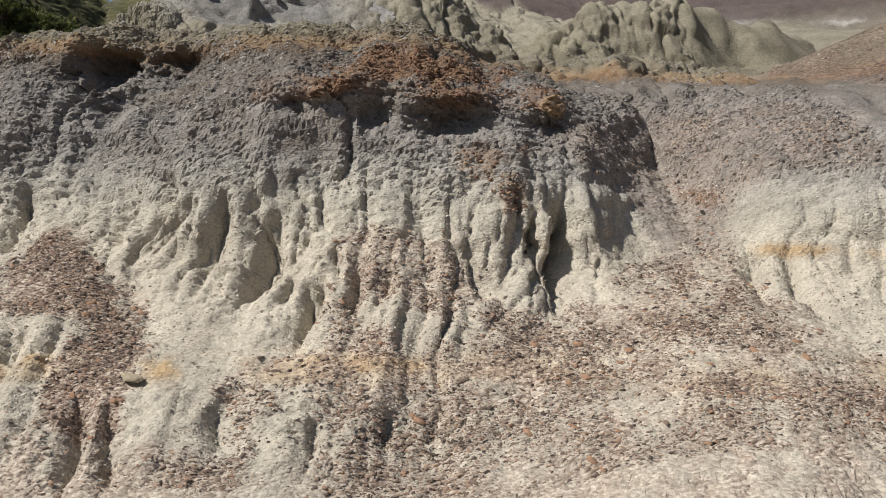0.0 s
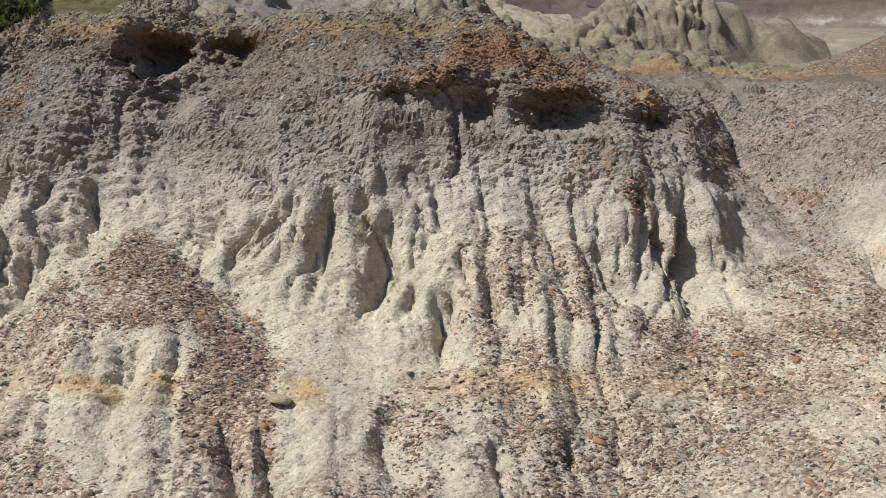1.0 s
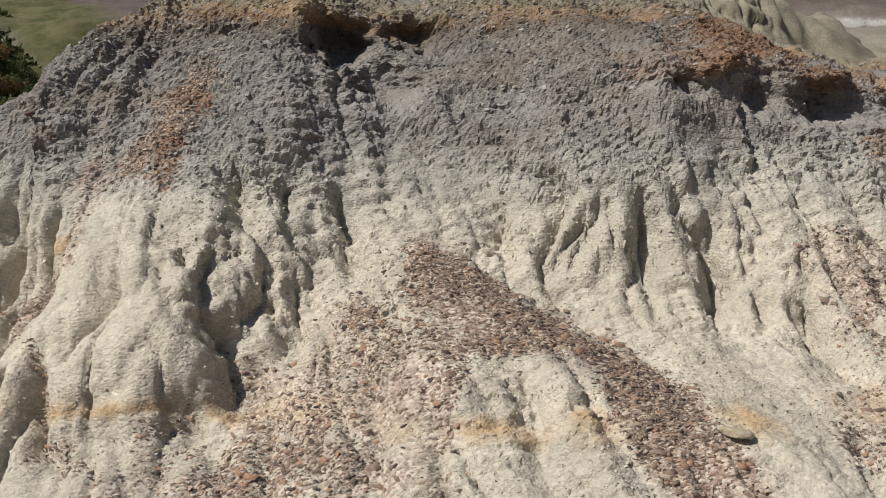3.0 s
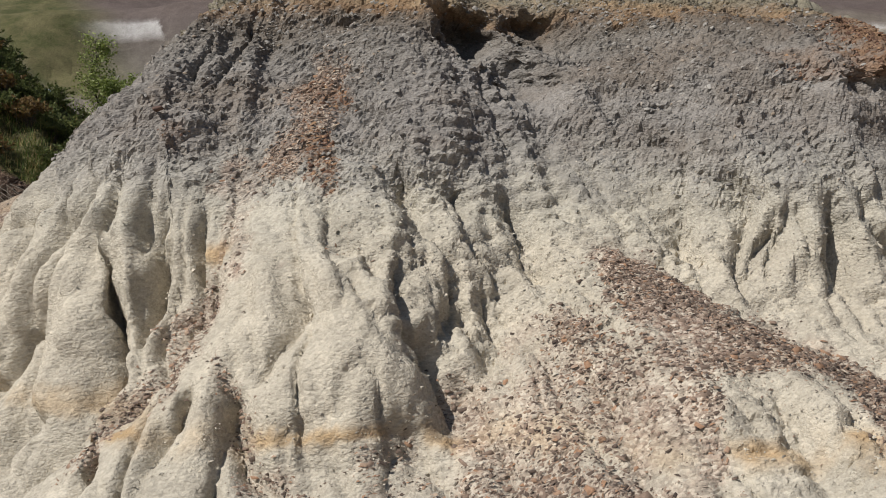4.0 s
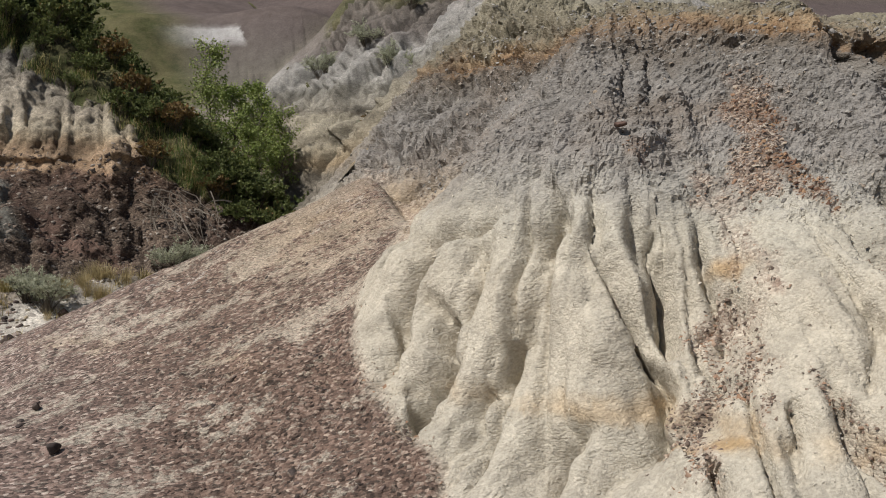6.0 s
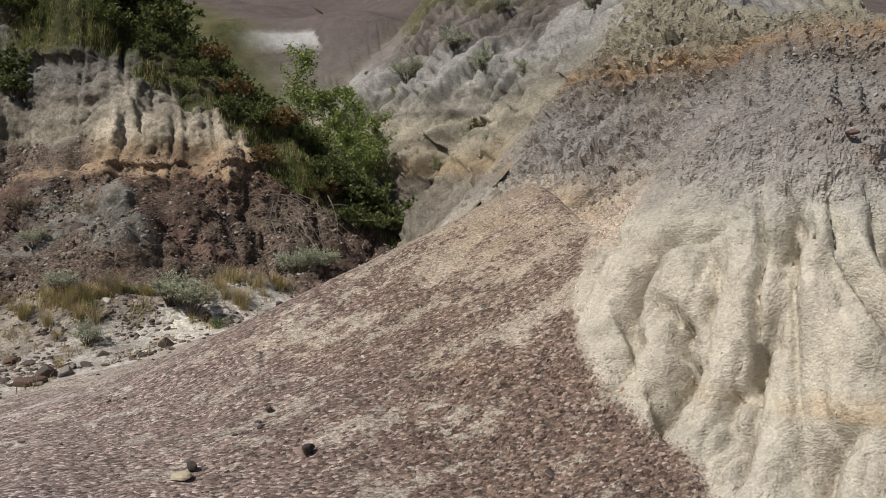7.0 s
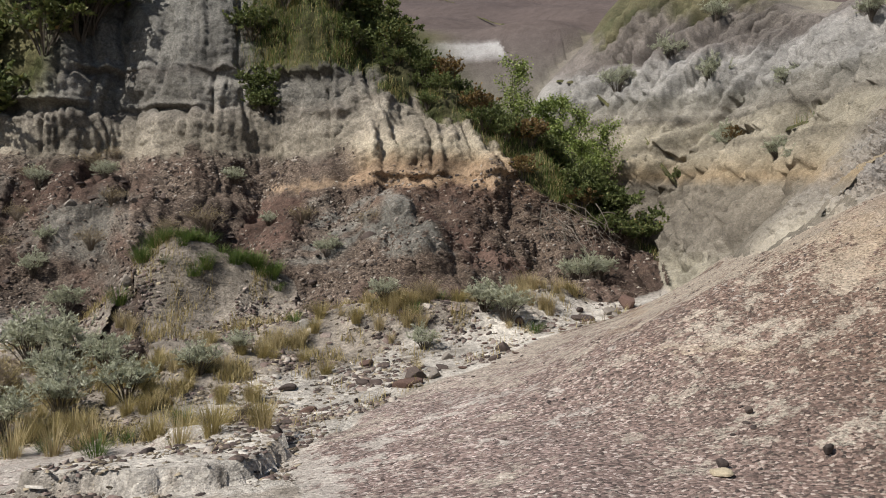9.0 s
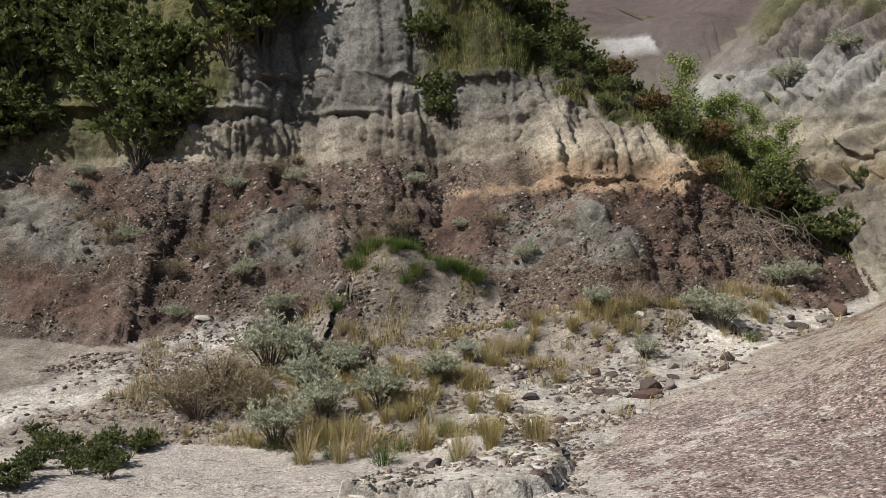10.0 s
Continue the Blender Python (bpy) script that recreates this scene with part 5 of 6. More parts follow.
BROWN_CHIP = stone_material("brown shale chips", [(0.0, (0.055, 0.041, 0.034)), (0.3, (0.14, 0.103, 0.080)), (0.6, (0.23, 0.165, 0.124)), (0.70, (0.28, 0.165, 0.10)), (0.85, (0.31, 0.24, 0.182)), (1.0, (0.42, 0.36, 0.285))])
DARK_CHIP = stone_material("dark shale chips", [(0.0, (0.038, 0.031, 0.028)), (0.35, (0.092, 0.069, 0.060)), (0.65, (0.150, 0.108, 0.092)), (0.88, (0.20, 0.155, 0.132)), (0.96, (0.32, 0.265, 0.225)), (1.0, (0.42, 0.37, 0.315))])
GREY_CLOD = stone_material("grey clay clods", [(0.0, (0.13, 0.12, 0.108)), (0.5, (0.225, 0.208, 0.188)), (0.9, (0.31, 0.29, 0.26)), (1.0, (0.28, 0.22, 0.16))])
CREAM_CLOD = stone_material("pale clay crumbs", [(0.0, (0.25, 0.22, 0.175)), (0.2, (0.38, 0.34, 0.275)), (1.0, (0.50, 0.45, 0.365))])
RUST_CHIP = stone_material("rust ironstone chips", [(0.0, (0.085, 0.048, 0.034)), (0.5, (0.17, 0.096, 0.062)), (1.0, (0.30, 0.19, 0.11))])
LITTER = stone_material("dry plant litter", [(0.0, (0.05, 0.04, 0.03)), (0.5, (0.13, 0.105, 0.075)), (1.0, (0.36, 0.30, 0.21))])
RED_CHIP = stone_material("red-brown shale chips", [(0.0, (0.035, 0.028, 0.025)), (0.5, (0.085, 0.062, 0.047)), (0.8, (0.15, 0.115, 0.09)), (1.0, (0.34, 0.30, 0.255))])

rng = np.random.default_rng(7)
NEARBY = (Y > 4.05) * (Y < 8.6) * (X > -7.6) * (X < 3.2)


def litter(name, weight, count, lo, hi, flat, material, label, power=2.2, sheet=NEAR_SIDE, tilt=0.28):
    p, n = scatter(weight, count, rng, sheet)
    size = lo + (hi - lo) * rng.uniform(0, 1, count) ** power
    tagged(new(name, pieces_mesh(name, p, n, size, flat, rng, material, tilt)), label, "debris", kind="stuff")


patchy = np.clip(0.5 + 0.9 * vnoise(X * 2.7, Y * 2.7, 0, 80), 0.1, 1.4)
litter("shale_chips", (0.6 * DEBRIS + 0.4 * soft_mask(DEBRIS, 25) ** 1.5) * NEARBY * IS_NEAR * patchy * (1 - 0.35 * step(X, -0.6, 0.6)), 120000, 0.009, 0.032, 0.20, BROWN_CHIP, "loose brown shale chips lying on the clay slope", 2.6)
litter("clay_clods", np.clip(grey * hard * 1.5 - 0.5, 0, 1) * (1 - 0.85 * np.clip(RUST, 0, 1)) * (Y > 4) * (Y < 12) * (X > -7) * (X < 3.2) * (Z < 3.6) * patchy, 38000, 0.010, 0.034, 0.36, GREY_CLOD, "crumbly grey clay clods on the upper slope", 3.0)
litter("clay_crumbs", np.clip(cream * hard, 0, 1) * NEARBY * patchy * (1 - 0.75 * step(-X, 3.6, 4.4)), 15000, 0.007, 0.022, 0.5, CREAM_CLOD, "pale clay crumbs on the rilled slope")
litter("stray_chips", np.clip(cream * hard * (1 - step(STEEP, 0.5, 0.8)), 0, 1) * NEARBY * patchy, 3000, 0.008, 0.028, 0.25, BROWN_CHIP, "scattered brown shale chips on pale clay")
litter("rust_chips", np.clip(RUST, 0, 1) * NEARBY * (Z > 1.6) * patchy, 11000, 0.008, 0.032, 0.4, RUST_CHIP, "rust-coloured ironstone rubble below the crest")
SLOPE = soft_mask(KIND == 1) * (X > -12) * (Y < 13.2) * (Y > 6.0)
litter("dark_chips", DEBRIS * SLOPE * patchy * np.clip(9.5 / (Y + 0.01) - 0.6, 0.08, 1) * (1 - 0.55 * step(-X, 8.0, 9.8)), 120000, 0.010, 0.038, 0.24, DARK_CHIP, "dark shale chips covering the gentle slope")
litter("red_chips", H_DEBRIS * HK3 * (HX > -17.5) * (HD < 4) * np.clip(0.5 + 0.9 * vnoise(HX * 1.5, HY * 1.5, 0, 80), 0.05, 1.4), 26000, 0.014, 0.065, 0.35, RED_CHIP, "red-brown shale rubble on the far slope", 3.0, FAR_SIDE)
litter("creek_gravel", (IS_LOW * (X > -16) * (X < -5.5) * (Y > 8.5) * (Y < 15) * patchy ** 2), 9000, 0.012, 0.07, 0.4, DARK_CHIP, "dark gravel strewn along the creek bed", 3.0)
litter("plant_litter", IS_LOW * (X > -15.5) * (X < -7) * (Y > 9.2) * (Y < 15) * (0.2 + bell(X, -12.3, 1.8) * bell(Y, 11.6, 2.0)) * patchy, 14000, 0.010, 0.06, 0.25, LITTER, "dry stalks and dark plant litter on the banks", 2.5)
SILT_FLAKE = stone_material("dried silt flakes", [(0.0, (0.22, 0.19, 0.16)), (0.5, (0.36, 0.325, 0.28)), (1.0, (0.52, 0.48, 0.42))])
litter("silt_flakes", SILT * (IS_LOW + 0.3 * IS_APRON) * (X > -17) * (X < -6) * (Y > 8.8) * (Y < 15.5) * patchy ** 2 * step(-IS_APRON, -0.5, -0.1), 900, 0.03, 0.14, 0.12, SILT_FLAKE, "curled plates of dried silt on the creek bed", 2.5, NEAR_SIDE, 0.08)


def part(name, me, material, parent, label=""):
    me.name = name
    if not me.materials:
        me.materials.append(material)
    ob = new(name, me)
    ob.parent = parent
    return tagged(ob, label)


def mesh_of(name, verts, faces, tone=None):
    me = bpy.data.meshes.new(name)
    me.from_pydata([tuple(v) for v in verts], [], [tuple(f) for f in faces])
    if tone is not None:
        me.attributes.new("tone", "FLOAT", "POINT").data.foreach_set("value", np.asarray(tone, np.float32))
    return me


def ground_at(x, y):
    i, j = np.searchsorted(GX, x), np.searchsorted(GY, y)
    if HIDDEN[j, i]:
        i = int(np.clip(np.searchsorted(WY, y), 2, len(WY) - 3))
        j = int(np.clip(np.searchsorted(VX[:, i], x), 2, len(WD) - 3))
        return float(np.median(V_PZ[j - 1:j + 2, i - 1:i + 2]))
    if KIND[j, i] == 3:
        i = int(np.clip(np.searchsorted(SX, x), 2, len(SX) - 3))
        j = int(np.clip(np.searchsorted(HY[:, i], y), 2, len(SD) - 3))
        return float(np.median(H_PZ[j - 1:j + 2, i - 1:i + 2]))
    return float(np.median(PZ[j - 1:j + 2, i - 1:i + 2]))


# -- stones --
def stone_mesh(seed, flat):
    r = np.random.default_rng(seed)
    bm = bmesh.new()
    bmesh.ops.create_icosphere(bm, subdivisions=3, radius=0.5)
    planes = [(Vector(r.normal(size=3)).normalized(), r.uniform(0.26, 0.42)) for _ in range(9)]
    for v in bm.verts:
        for nrm, d in planes:
            over = v.co.dot(nrm) - d
            if over > 0:
                v.co -= nrm * over * 0.92
        v.co *= 1 + 0.05 * noise.noise(v.co * 5 + Vector((seed, 0, 0)))
        v.co.z *= flat
    me = bpy.data.meshes.new("stone")
    bm.to_mesh(me)
    bm.free()
    me.attributes.new("tone", "FLOAT", "POINT").data.foreach_set("value", np.full(len(me.vertices), r.uniform(0.2, 0.8), np.float32))
    return me


STONES = {kind: [stone_mesh(s + 10 * k, f) for s in range(4)] for k, (kind, f) in enumerate((("slab", 0.35), ("lump", 0.75)))}
DARK_STONE = stone_material("dark ironstone", [(0.0, (0.04, 0.032, 0.03)), (0.5, (0.075, 0.058, 0.05)), (1.0, (0.11, 0.08, 0.065))])
RED_STONE = stone_material("red ironstone", [(0.0, (0.075, 0.048, 0.040)), (1.0, (0.14, 0.088, 0.068))])
TAN_STONE = stone_material("tan sandstone", [(0.0, (0.30, 0.25, 0.17)), (1.0, (0.40, 0.34, 0.24))])
PALE_STONE = stone_material("pale limestone", [(0.0, (0.36, 0.33, 0.28)), (1.0, (0.44, 0.41, 0.36))])
GREY_STONE = stone_material("grey-brown sandstone", [(0.0, (0.14, 0.12, 0.10)), (1.0, (0.24, 0.21, 0.18))])


def stone(x, y, size, kind, material, label, seed, sink=0.3):
    me = STONES[kind][seed % 4].copy()
    me.materials.append(material)
    ob = new("stone", me)
    h = {"slab": 0.17, "lump": 0.36}[kind]
    r = random.Random(seed)
    ob.matrix_world = pose(x, y, ground_at(x, y) + size * h * (1 - 2 * sink), r.uniform(-12, 12), r.uniform(-12, 12), r.uniform(0, 360)) @ Matrix.Diagonal((size, size * r.uniform(0.6, 0.9), size, 1))
    return tagged(ob, label, "stone")


stone(-8.00, 8.74, 0.075, "lump", DARK_STONE, "small dark ironstone lump on the shale slope", 1, 0.1)
stone(-7.86, 8.12, 0.095, "lump", DARK_STONE, "small dark ironstone lump on the shale slope", 2, 0.1)
stone(-8.56, 8.14, 0.15, "slab", TAN_STONE, "tan sandstone slab on the shale slope", 3, 0.1)
stone(-8.49, 8.24, 0.085, "lump", DARK_STONE, "dark ironstone lump beside a tan slab", 4, 0.1)
stone(-9.59, 11.84, 0.26, "lump", DARK_STONE, "dark red-brown boulder at the creek's edge", 5)
stone(-9.72, 11.62, 0.34, "slab", RED_STONE, "flat reddish slab at the creek's edge", 6)
stone(-9.42, 11.75, 0.20, "lump", GREY_STONE, "grey stone at the creek's edge", 7)
stone(-11.18, 11.28, 0.15, "lump", DARK_STONE, "dark stone on the pale creek bed", 8)
stone(-10.79, 11.86, 0.20, "slab", DARK_STONE, "dark flat stone on the pale creek bed", 9)
stone(-10.49, 13.44, 0.17, "lump", PALE_STONE, "pale rounded stone on the grassy bank", 10)
stone(-14.31, 15.68, 0.26, "slab", PALE_STONE, "pale stone block below the red slope", 11)
stone(-9.95, 12.45, 0.22, "slab", RED_STONE, "reddish slab on the creek bank", 12)
stone(-8.55, 12.35, 0.20, "lump", DARK_STONE, "dark stone beside the creek", 13)
stone(-6.95, 13.25, 0.30, "slab", GREY_STONE, "grey-brown slab in the gully mouth", 14)
stone(-6.65, 13.45, 0.34, "lump", RED_STONE, "red-brown boulder in the gully mouth", 15)
stone(-7.35, 13.1, 0.30, "slab", DARK_STONE, "dark earth-caked slab under the cut bank", 16)
stone(-1.66, 4.72, 0.16, "slab", TAN_STONE, "ochre stone jutting from the clay slope", 17, 0.2)
stone(-4.83, 7.35, 0.10, "slab", RED_STONE, "rust ironstone lump jutting from grey clay", 18, 0.3)
scatter_rng = random.Random(4)
for k in range(46):
    f = scatter_rng.random()
    x = -12.2 + 5.4 * f + scatter_rng.gauss(0, 0.25)
    y = float(np.interp(x, [-12, -11.5, -10, -8, -6.6], [10.7, 10.6, 11.6, 12.6, 13.4])) + scatter_rng.gauss(0, 0.28)
    stone(x, y, 0.05 + 0.13 * scatter_rng.random() ** 2, scatter_rng.choice(("slab", "slab", "lump")), scatter_rng.choice((DARK_STONE, DARK_STONE, GREY_STONE, RED_STONE)), "small dark stone lying on the dry creek bed", 100 + k)


# -- plants --
def plant_material(name, stops, shine=0.25):
    mat, nt, bsdf = nodes_of(name)
    info = nt.nodes.new("ShaderNodeObjectInfo")
    f = val(nt, "ADD", val(nt, "MULTIPLY", attr(nt, "tone"), 0.8), val(nt, "MULTIPLY", info.outputs["Random"], 0.2))
    col = ramp(nt, f, stops)
    link(nt, col, bsdf.inputs["Base Color"])
    bsdf.inputs["Roughness"].default_value = 0.6
    bsdf.inputs["Specular IOR Level"].default_value = shine
    thin = nt.nodes.new("ShaderNodeBsdfTranslucent")
    link(nt, col, thin.inputs[0])
    mix = nt.nodes.new("ShaderNodeMixShader")
    mix.inputs[0].default_value = 0.3
    link(nt, bsdf.outputs[0], mix.inputs[1])
    link(nt, thin.outputs[0], mix.inputs[2])
    link(nt, mix.outputs[0], nt.nodes["Material Output"].inputs[0])
    return mat


SAGE_LEAF = plant_material("grey-green sage leaves", [(0.0, (0.30, 0.315, 0.21)), (0.6, (0.45, 0.455, 0.33)), (1.0, (0.56, 0.555, 0.44))])
GREEN_LEAF = plant_material("green leaves", [(0.0, (0.055, 0.068, 0.024)), (0.4, (0.11, 0.135, 0.044)), (0.8, (0.17, 0.19, 0.065)), (0.95, (0.19, 0.18, 0.06)), (1.0, (0.26, 0.15, 0.06))])
BRIGHT_LEAF = plant_material("bright poplar leaves", [(0.0, (0.10, 0.14, 0.03)), (0.5, (0.19, 0.24, 0.055)), (1.0, (0.30, 0.33, 0.10))], 0.5)
RUSSET_LEAF = plant_material("russet leaves", [(0.0, (0.08, 0.06, 0.025)), (0.6, (0.19, 0.115, 0.045)), (1.0, (0.27, 0.20, 0.075))])
STRAW = plant_material("dry straw grass", [(0.0, (0.20, 0.16, 0.08)), (0.5, (0.38, 0.30, 0.15)), (1.0, (0.52, 0.44, 0.25))])
OCHRE_GRASS = plant_material("yellow-green bunch grass", [(0.0, (0.17, 0.14, 0.06)), (0.5, (0.30, 0.24, 0.095)), (1.0, (0.42, 0.345, 0.16))])
GREEN_GRASS = plant_material("green grass", [(0.0, (0.04, 0.07, 0.015)), (0.6, (0.09, 0.14, 0.03)), (1.0, (0.18, 0.19, 0.06))])
TWIG = plant_material("grey-brown twigs", [(0.0, (0.07, 0.055, 0.04)), (1.0, (0.17, 0.14, 0.11))])
DRY_TWIG = plant_material("dry brown twigs", [(0.0, (0.13, 0.10, 0.07)), (1.0, (0.36, 0.29, 0.21))])
ROOT_WOOD = plant_material("bleached root wood", [(0.0, (0.16, 0.13, 0.10)), (1.0, (0.30, 0.26, 0.21))])


def strand(pts, r0, r1, verts, faces, tones, tone):
    """A tapered three-sided stem through points."""
    k0 = len(verts)
    for i, p in enumerate(pts):
        r = r0 + (r1 - r0) * i / (len(pts) - 1)
        d = (pts[min(i + 1, len(pts) - 1)] - pts[max(i - 1, 0)]).normalized()
        a = d.orthogonal().normalized()
        b = d.cross(a)
        for q in range(3):
            w = 2 * math.pi * q / 3
            verts.append(p + (a * math.cos(w) + b * math.sin(w)) * r)
            tones.append(tone)
    for i in range(len(pts) - 1):
        for q in range(3):
            faces.append((k0 + 3 * i + q, k0 + 3 * i + (q + 1) % 3, k0 + 3 * i + 3 + (q + 1) % 3, k0 + 3 * i + 3 + q))


def leaf(p, d, length, width, verts, faces, tones, tone, r):
    side = d.cross(Vector((r.gauss(0, 1), r.gauss(0, 1), r.gauss(0, 1)))).normalized() * width * 0.5
    k = len(verts)
    verts.extend((p, p + d * length * 0.5 + side, p + d * length, p + d * length * 0.5 - side))
    tones.extend([tone] * 4)
    faces.append((k, k + 1, k + 2, k + 3))


def shrub(seed, height, spread, stems, leaves, leaf_len, leaf_wid, leaf_mat, twig_mat, name, droop=0.0, side_twigs=4):
    r = random.Random(seed)
    sv, sf, st, lv, lf, lt = [], [], [], [], [], []
    for _ in range(stems):
        ang, out = r.uniform(0, 2 * math.pi), spread * math.sqrt(r.random())
        tip = Vector((math.cos(ang) * out, math.sin(ang) * out, height * (1 - 0.45 * (out / spread) ** 2) * r.uniform(0.65, 1.0)))
        root = Vector((math.cos(ang), math.sin(ang), 0)) * r.uniform(0, 0.12 * spread)
        bend = Vector((r.gauss(0, 0.06), r.gauss(0, 0.06), 0.12)) * height
        pts = [root.lerp(tip, q / 4) + bend * math.sin(math.pi * q / 4) - Vector((0, 0, droop * height * (q / 4) ** 2)) for q in range(5)]
        pts[0].z -= 0.03
        strand(pts, 0.007 * height + 0.002, 0.0012, sv, sf, st, r.random())
        for _ in range(side_twigs):
            a = r.uniform(0.35, 0.95)
            i = min(int(a * 4), 3)
            p = pts[i].lerp(pts[i + 1], a * 4 - i)
            d = Vector((r.gauss(0, 1), r.gauss(0, 1), abs(r.gauss(0.4, 0.6)))).normalized()
            q = p + d * height * r.uniform(0.12, 0.28)
            strand([p, q], 0.0022, 0.0008, sv, sf, st, r.random())
            for _ in range(leaves):
                w = p.lerp(q, r.uniform(0.15, 1.05))
                dd = (d + Vector((r.gauss(0, 0.7), r.gauss(0, 0.7), r.gauss(0.3, 0.5)))).normalized()
                leaf(w, dd, leaf_len * r.uniform(0.6, 1.3), leaf_wid * r.uniform(0.7, 1.3), lv, lf, lt, r.random() ** 1.2, r)
    root = new(name)
    part("woody_base", mesh_of("woody_base", sv, sf, st), twig_mat, root)
    if lv:
        part("foliage", mesh_of("foliage", lv, lf, lt), leaf_mat, root)
    return root


def tuft(seed, height, spread, blades, material, name):
    r = random.Random(seed)
    v, f, t = [], [], []
    for _ in range(blades):
        ang = r.uniform(0, 2 * math.pi)
        o = Vector((math.cos(ang), math.sin(ang), 0))
        base = o * spread * 0.35 * math.sqrt(r.random())
        h, lean = height * r.uniform(0.5, 1.05), spread * r.uniform(0.1, 1.0)
        side = Vector((-o.y, o.x, 0)) * 0.0022
        k, tone = len(v), r.random()
        for q in (0, 0.4, 0.75):
            c = base + o * lean * q ** 1.8 + Vector((0, 0, h * q * (1 - 0.12 * q) - 0.02))
            v.extend((c - side * (1 - q * 0.6), c + side * (1 - q * 0.6)))
            t.extend((tone, tone))
        v.append(base + o * lean + Vector((0, 0, h * 0.88)))
        t.append(tone)
        f.extend(((k, k + 1, k + 3, k + 2), (k + 2, k + 3, k + 5, k + 4), (k + 4, k + 5, k + 6)))
    me = mesh_of(name, v, f, t)
    me.materials.append(material)
    return new(name, me)


def settle(ob, x, y, scale, turn, sink=0.02):
    ob.matrix_basis = pose(x, y, ground_at(x, y) - sink, 0, 0, turn) @ Matrix.Diagonal((scale, scale, scale, 1))


def planted(proto, x, y, scale, turn, label, category, group=""):
    ob = copy_thing(proto, Matrix.Identity(4))
    settle(ob, x, y, scale, turn)
    if group:
        tagged(ob, group=group)
    return tagged(ob, label, category)


def drop(proto):
    """Prototypes are taken away once their copies stand."""
    for o in (*proto.children_recursive, proto):
        bpy.data.objects.remove(o)


sages = [shrub(20 + k, 0.5, 0.30, 32, 34, 0.034, 0.007, SAGE_LEAF, TWIG, "sagebrush", side_twigs=5) for k in range(3)]
dry_bush = [shrub(30 + k, 0.42, 0.40, 60, 2, 0.03, 0.006, STRAW, DRY_TWIG, "dry_bush", side_twigs=6) for k in range(2)]
greens = [shrub(40 + k, 0.62, 0.45, 22, 17, 0.052, 0.034, GREEN_LEAF, TWIG, "leafy_shrub", side_twigs=5) for k in range(4)]
russets = [shrub(50 + k, 0.60, 0.35, 20, 14, 0.05, 0.03, RUSSET_LEAF, TWIG, "russet_shrub", side_twigs=5) for k in range(2)]
straws = [tuft(60 + k, 0.38, 0.20, 150, STRAW, "grass_tuft") for k in range(2)]
ochres = [tuft(65 + k, 0.30, 0.20, 260, OCHRE_GRASS, "grass_tuft") for k in range(2)]
fresh = [tuft(70 + k, 0.22, 0.20, 170, GREEN_GRASS, "grass_tuft") for k in range(2)]

sage_text = "grey-green sagebrush with woody stems beside the creek"
for k, (x, y, s) in enumerate(((-13.35, 13.85, 1.5), (-13.0, 13.7, 1.25), (-13.15, 11.4, 1.1), (-12.75, 11.9, 1.0), (-13.84, 16.4, 0.8), (-13.3, 15.6, 0.9), (-14.72, 16.04, 0.75), (-15.54, 17.42, 0.8), (-8.28, 13.1, 1.0),
                               (-8.5, 13.25, 0.85), (-6.95, 14.2, 0.95), (-6.6, 14.35, 0.8), (-12.2, 12.0, 1.0), (-9.3, 12.75, 0.6), (-12.5, 13.1, 1.0), (-11.6, 12.3, 0.8), (-12.9, 12.6, 1.1), (-9.6, 13.5, 0.7), (-11.2, 13.0, 0.6))):
    planted(sages[k % 3], x, y, s, 47 * k, sage_text, "shrub", "sagebrush by the creek")
for k, (x, y, s) in enumerate(((-3.25, 17.35, 1.2), (-3.57, 14.69, 1.0), (-4.58, 13.51, 0.8), (-4.03, 19.5, 1.2), (-3.2, 13.6, 0.8), (-4.9, 12.6, 0.7), (-3.7, 16.2, 0.9), (-4.2, 15.2, 0.8), (-2.6, 18.4, 1.0), (-3.4, 18.6, 1.1))):
    planted(sages[(k + 1) % 3], x, y, s, 31 * k, "grey-green sagebrush clinging to the gullied clay wall", "shrub", "sagebrush on the wall")
for k, (x, y, s) in enumerate(((-14.15, 12.6, 1.3), (-13.75, 12.8, 1.2), (-13.95, 12.35, 1.1), (-13.45, 12.6, 1.0), (-11.58, 16.54, 1.0), (-13.5, 12.4, 0.8), (-10.3, 13.9, 0.6), (-14.9, 16.9, 0.8), (-12.9, 17.1, 0.7), (-9.1, 13.6, 0.7))):
    planted(dry_bush[k % 2], x, y, s, 53 * k, "dry brown twiggy bush on bare earth", "shrub", "dry bushes")
r = random.Random(12)
for k in range(80):
    x, y = r.gauss(-12.2, 0.75), r.gauss(12.4, 0.8)
    planted(r.choice(ochres + ochres + straws), x, y, r.uniform(0.4, 0.85), r.uniform(0, 360), "tuft of yellow bunch grass on the creek bank", "grass", "bunch grass by the creek")
for k in range(60):
    x = r.uniform(-10.9, -7.4)
    planted(r.choice(straws + straws + ochres[:1] + fresh[:1]), x, 13.35 + r.gauss(0.1, 0.28), r.uniform(0.35, 0.85), r.uniform(0, 360), "dry straw-coloured grass tuft on the creek bank", "grass", "bank grass")
for k in range(44):
    f = r.random()
    planted(r.choice(fresh), -12.7 + 2.0 * f + r.gauss(0, 0.08), 15.0 + r.gauss(0, 0.13), r.uniform(0.7, 1.25), r.uniform(0, 360), "low green grass tuft on an earth mound", "grass", "green grass on the mound")
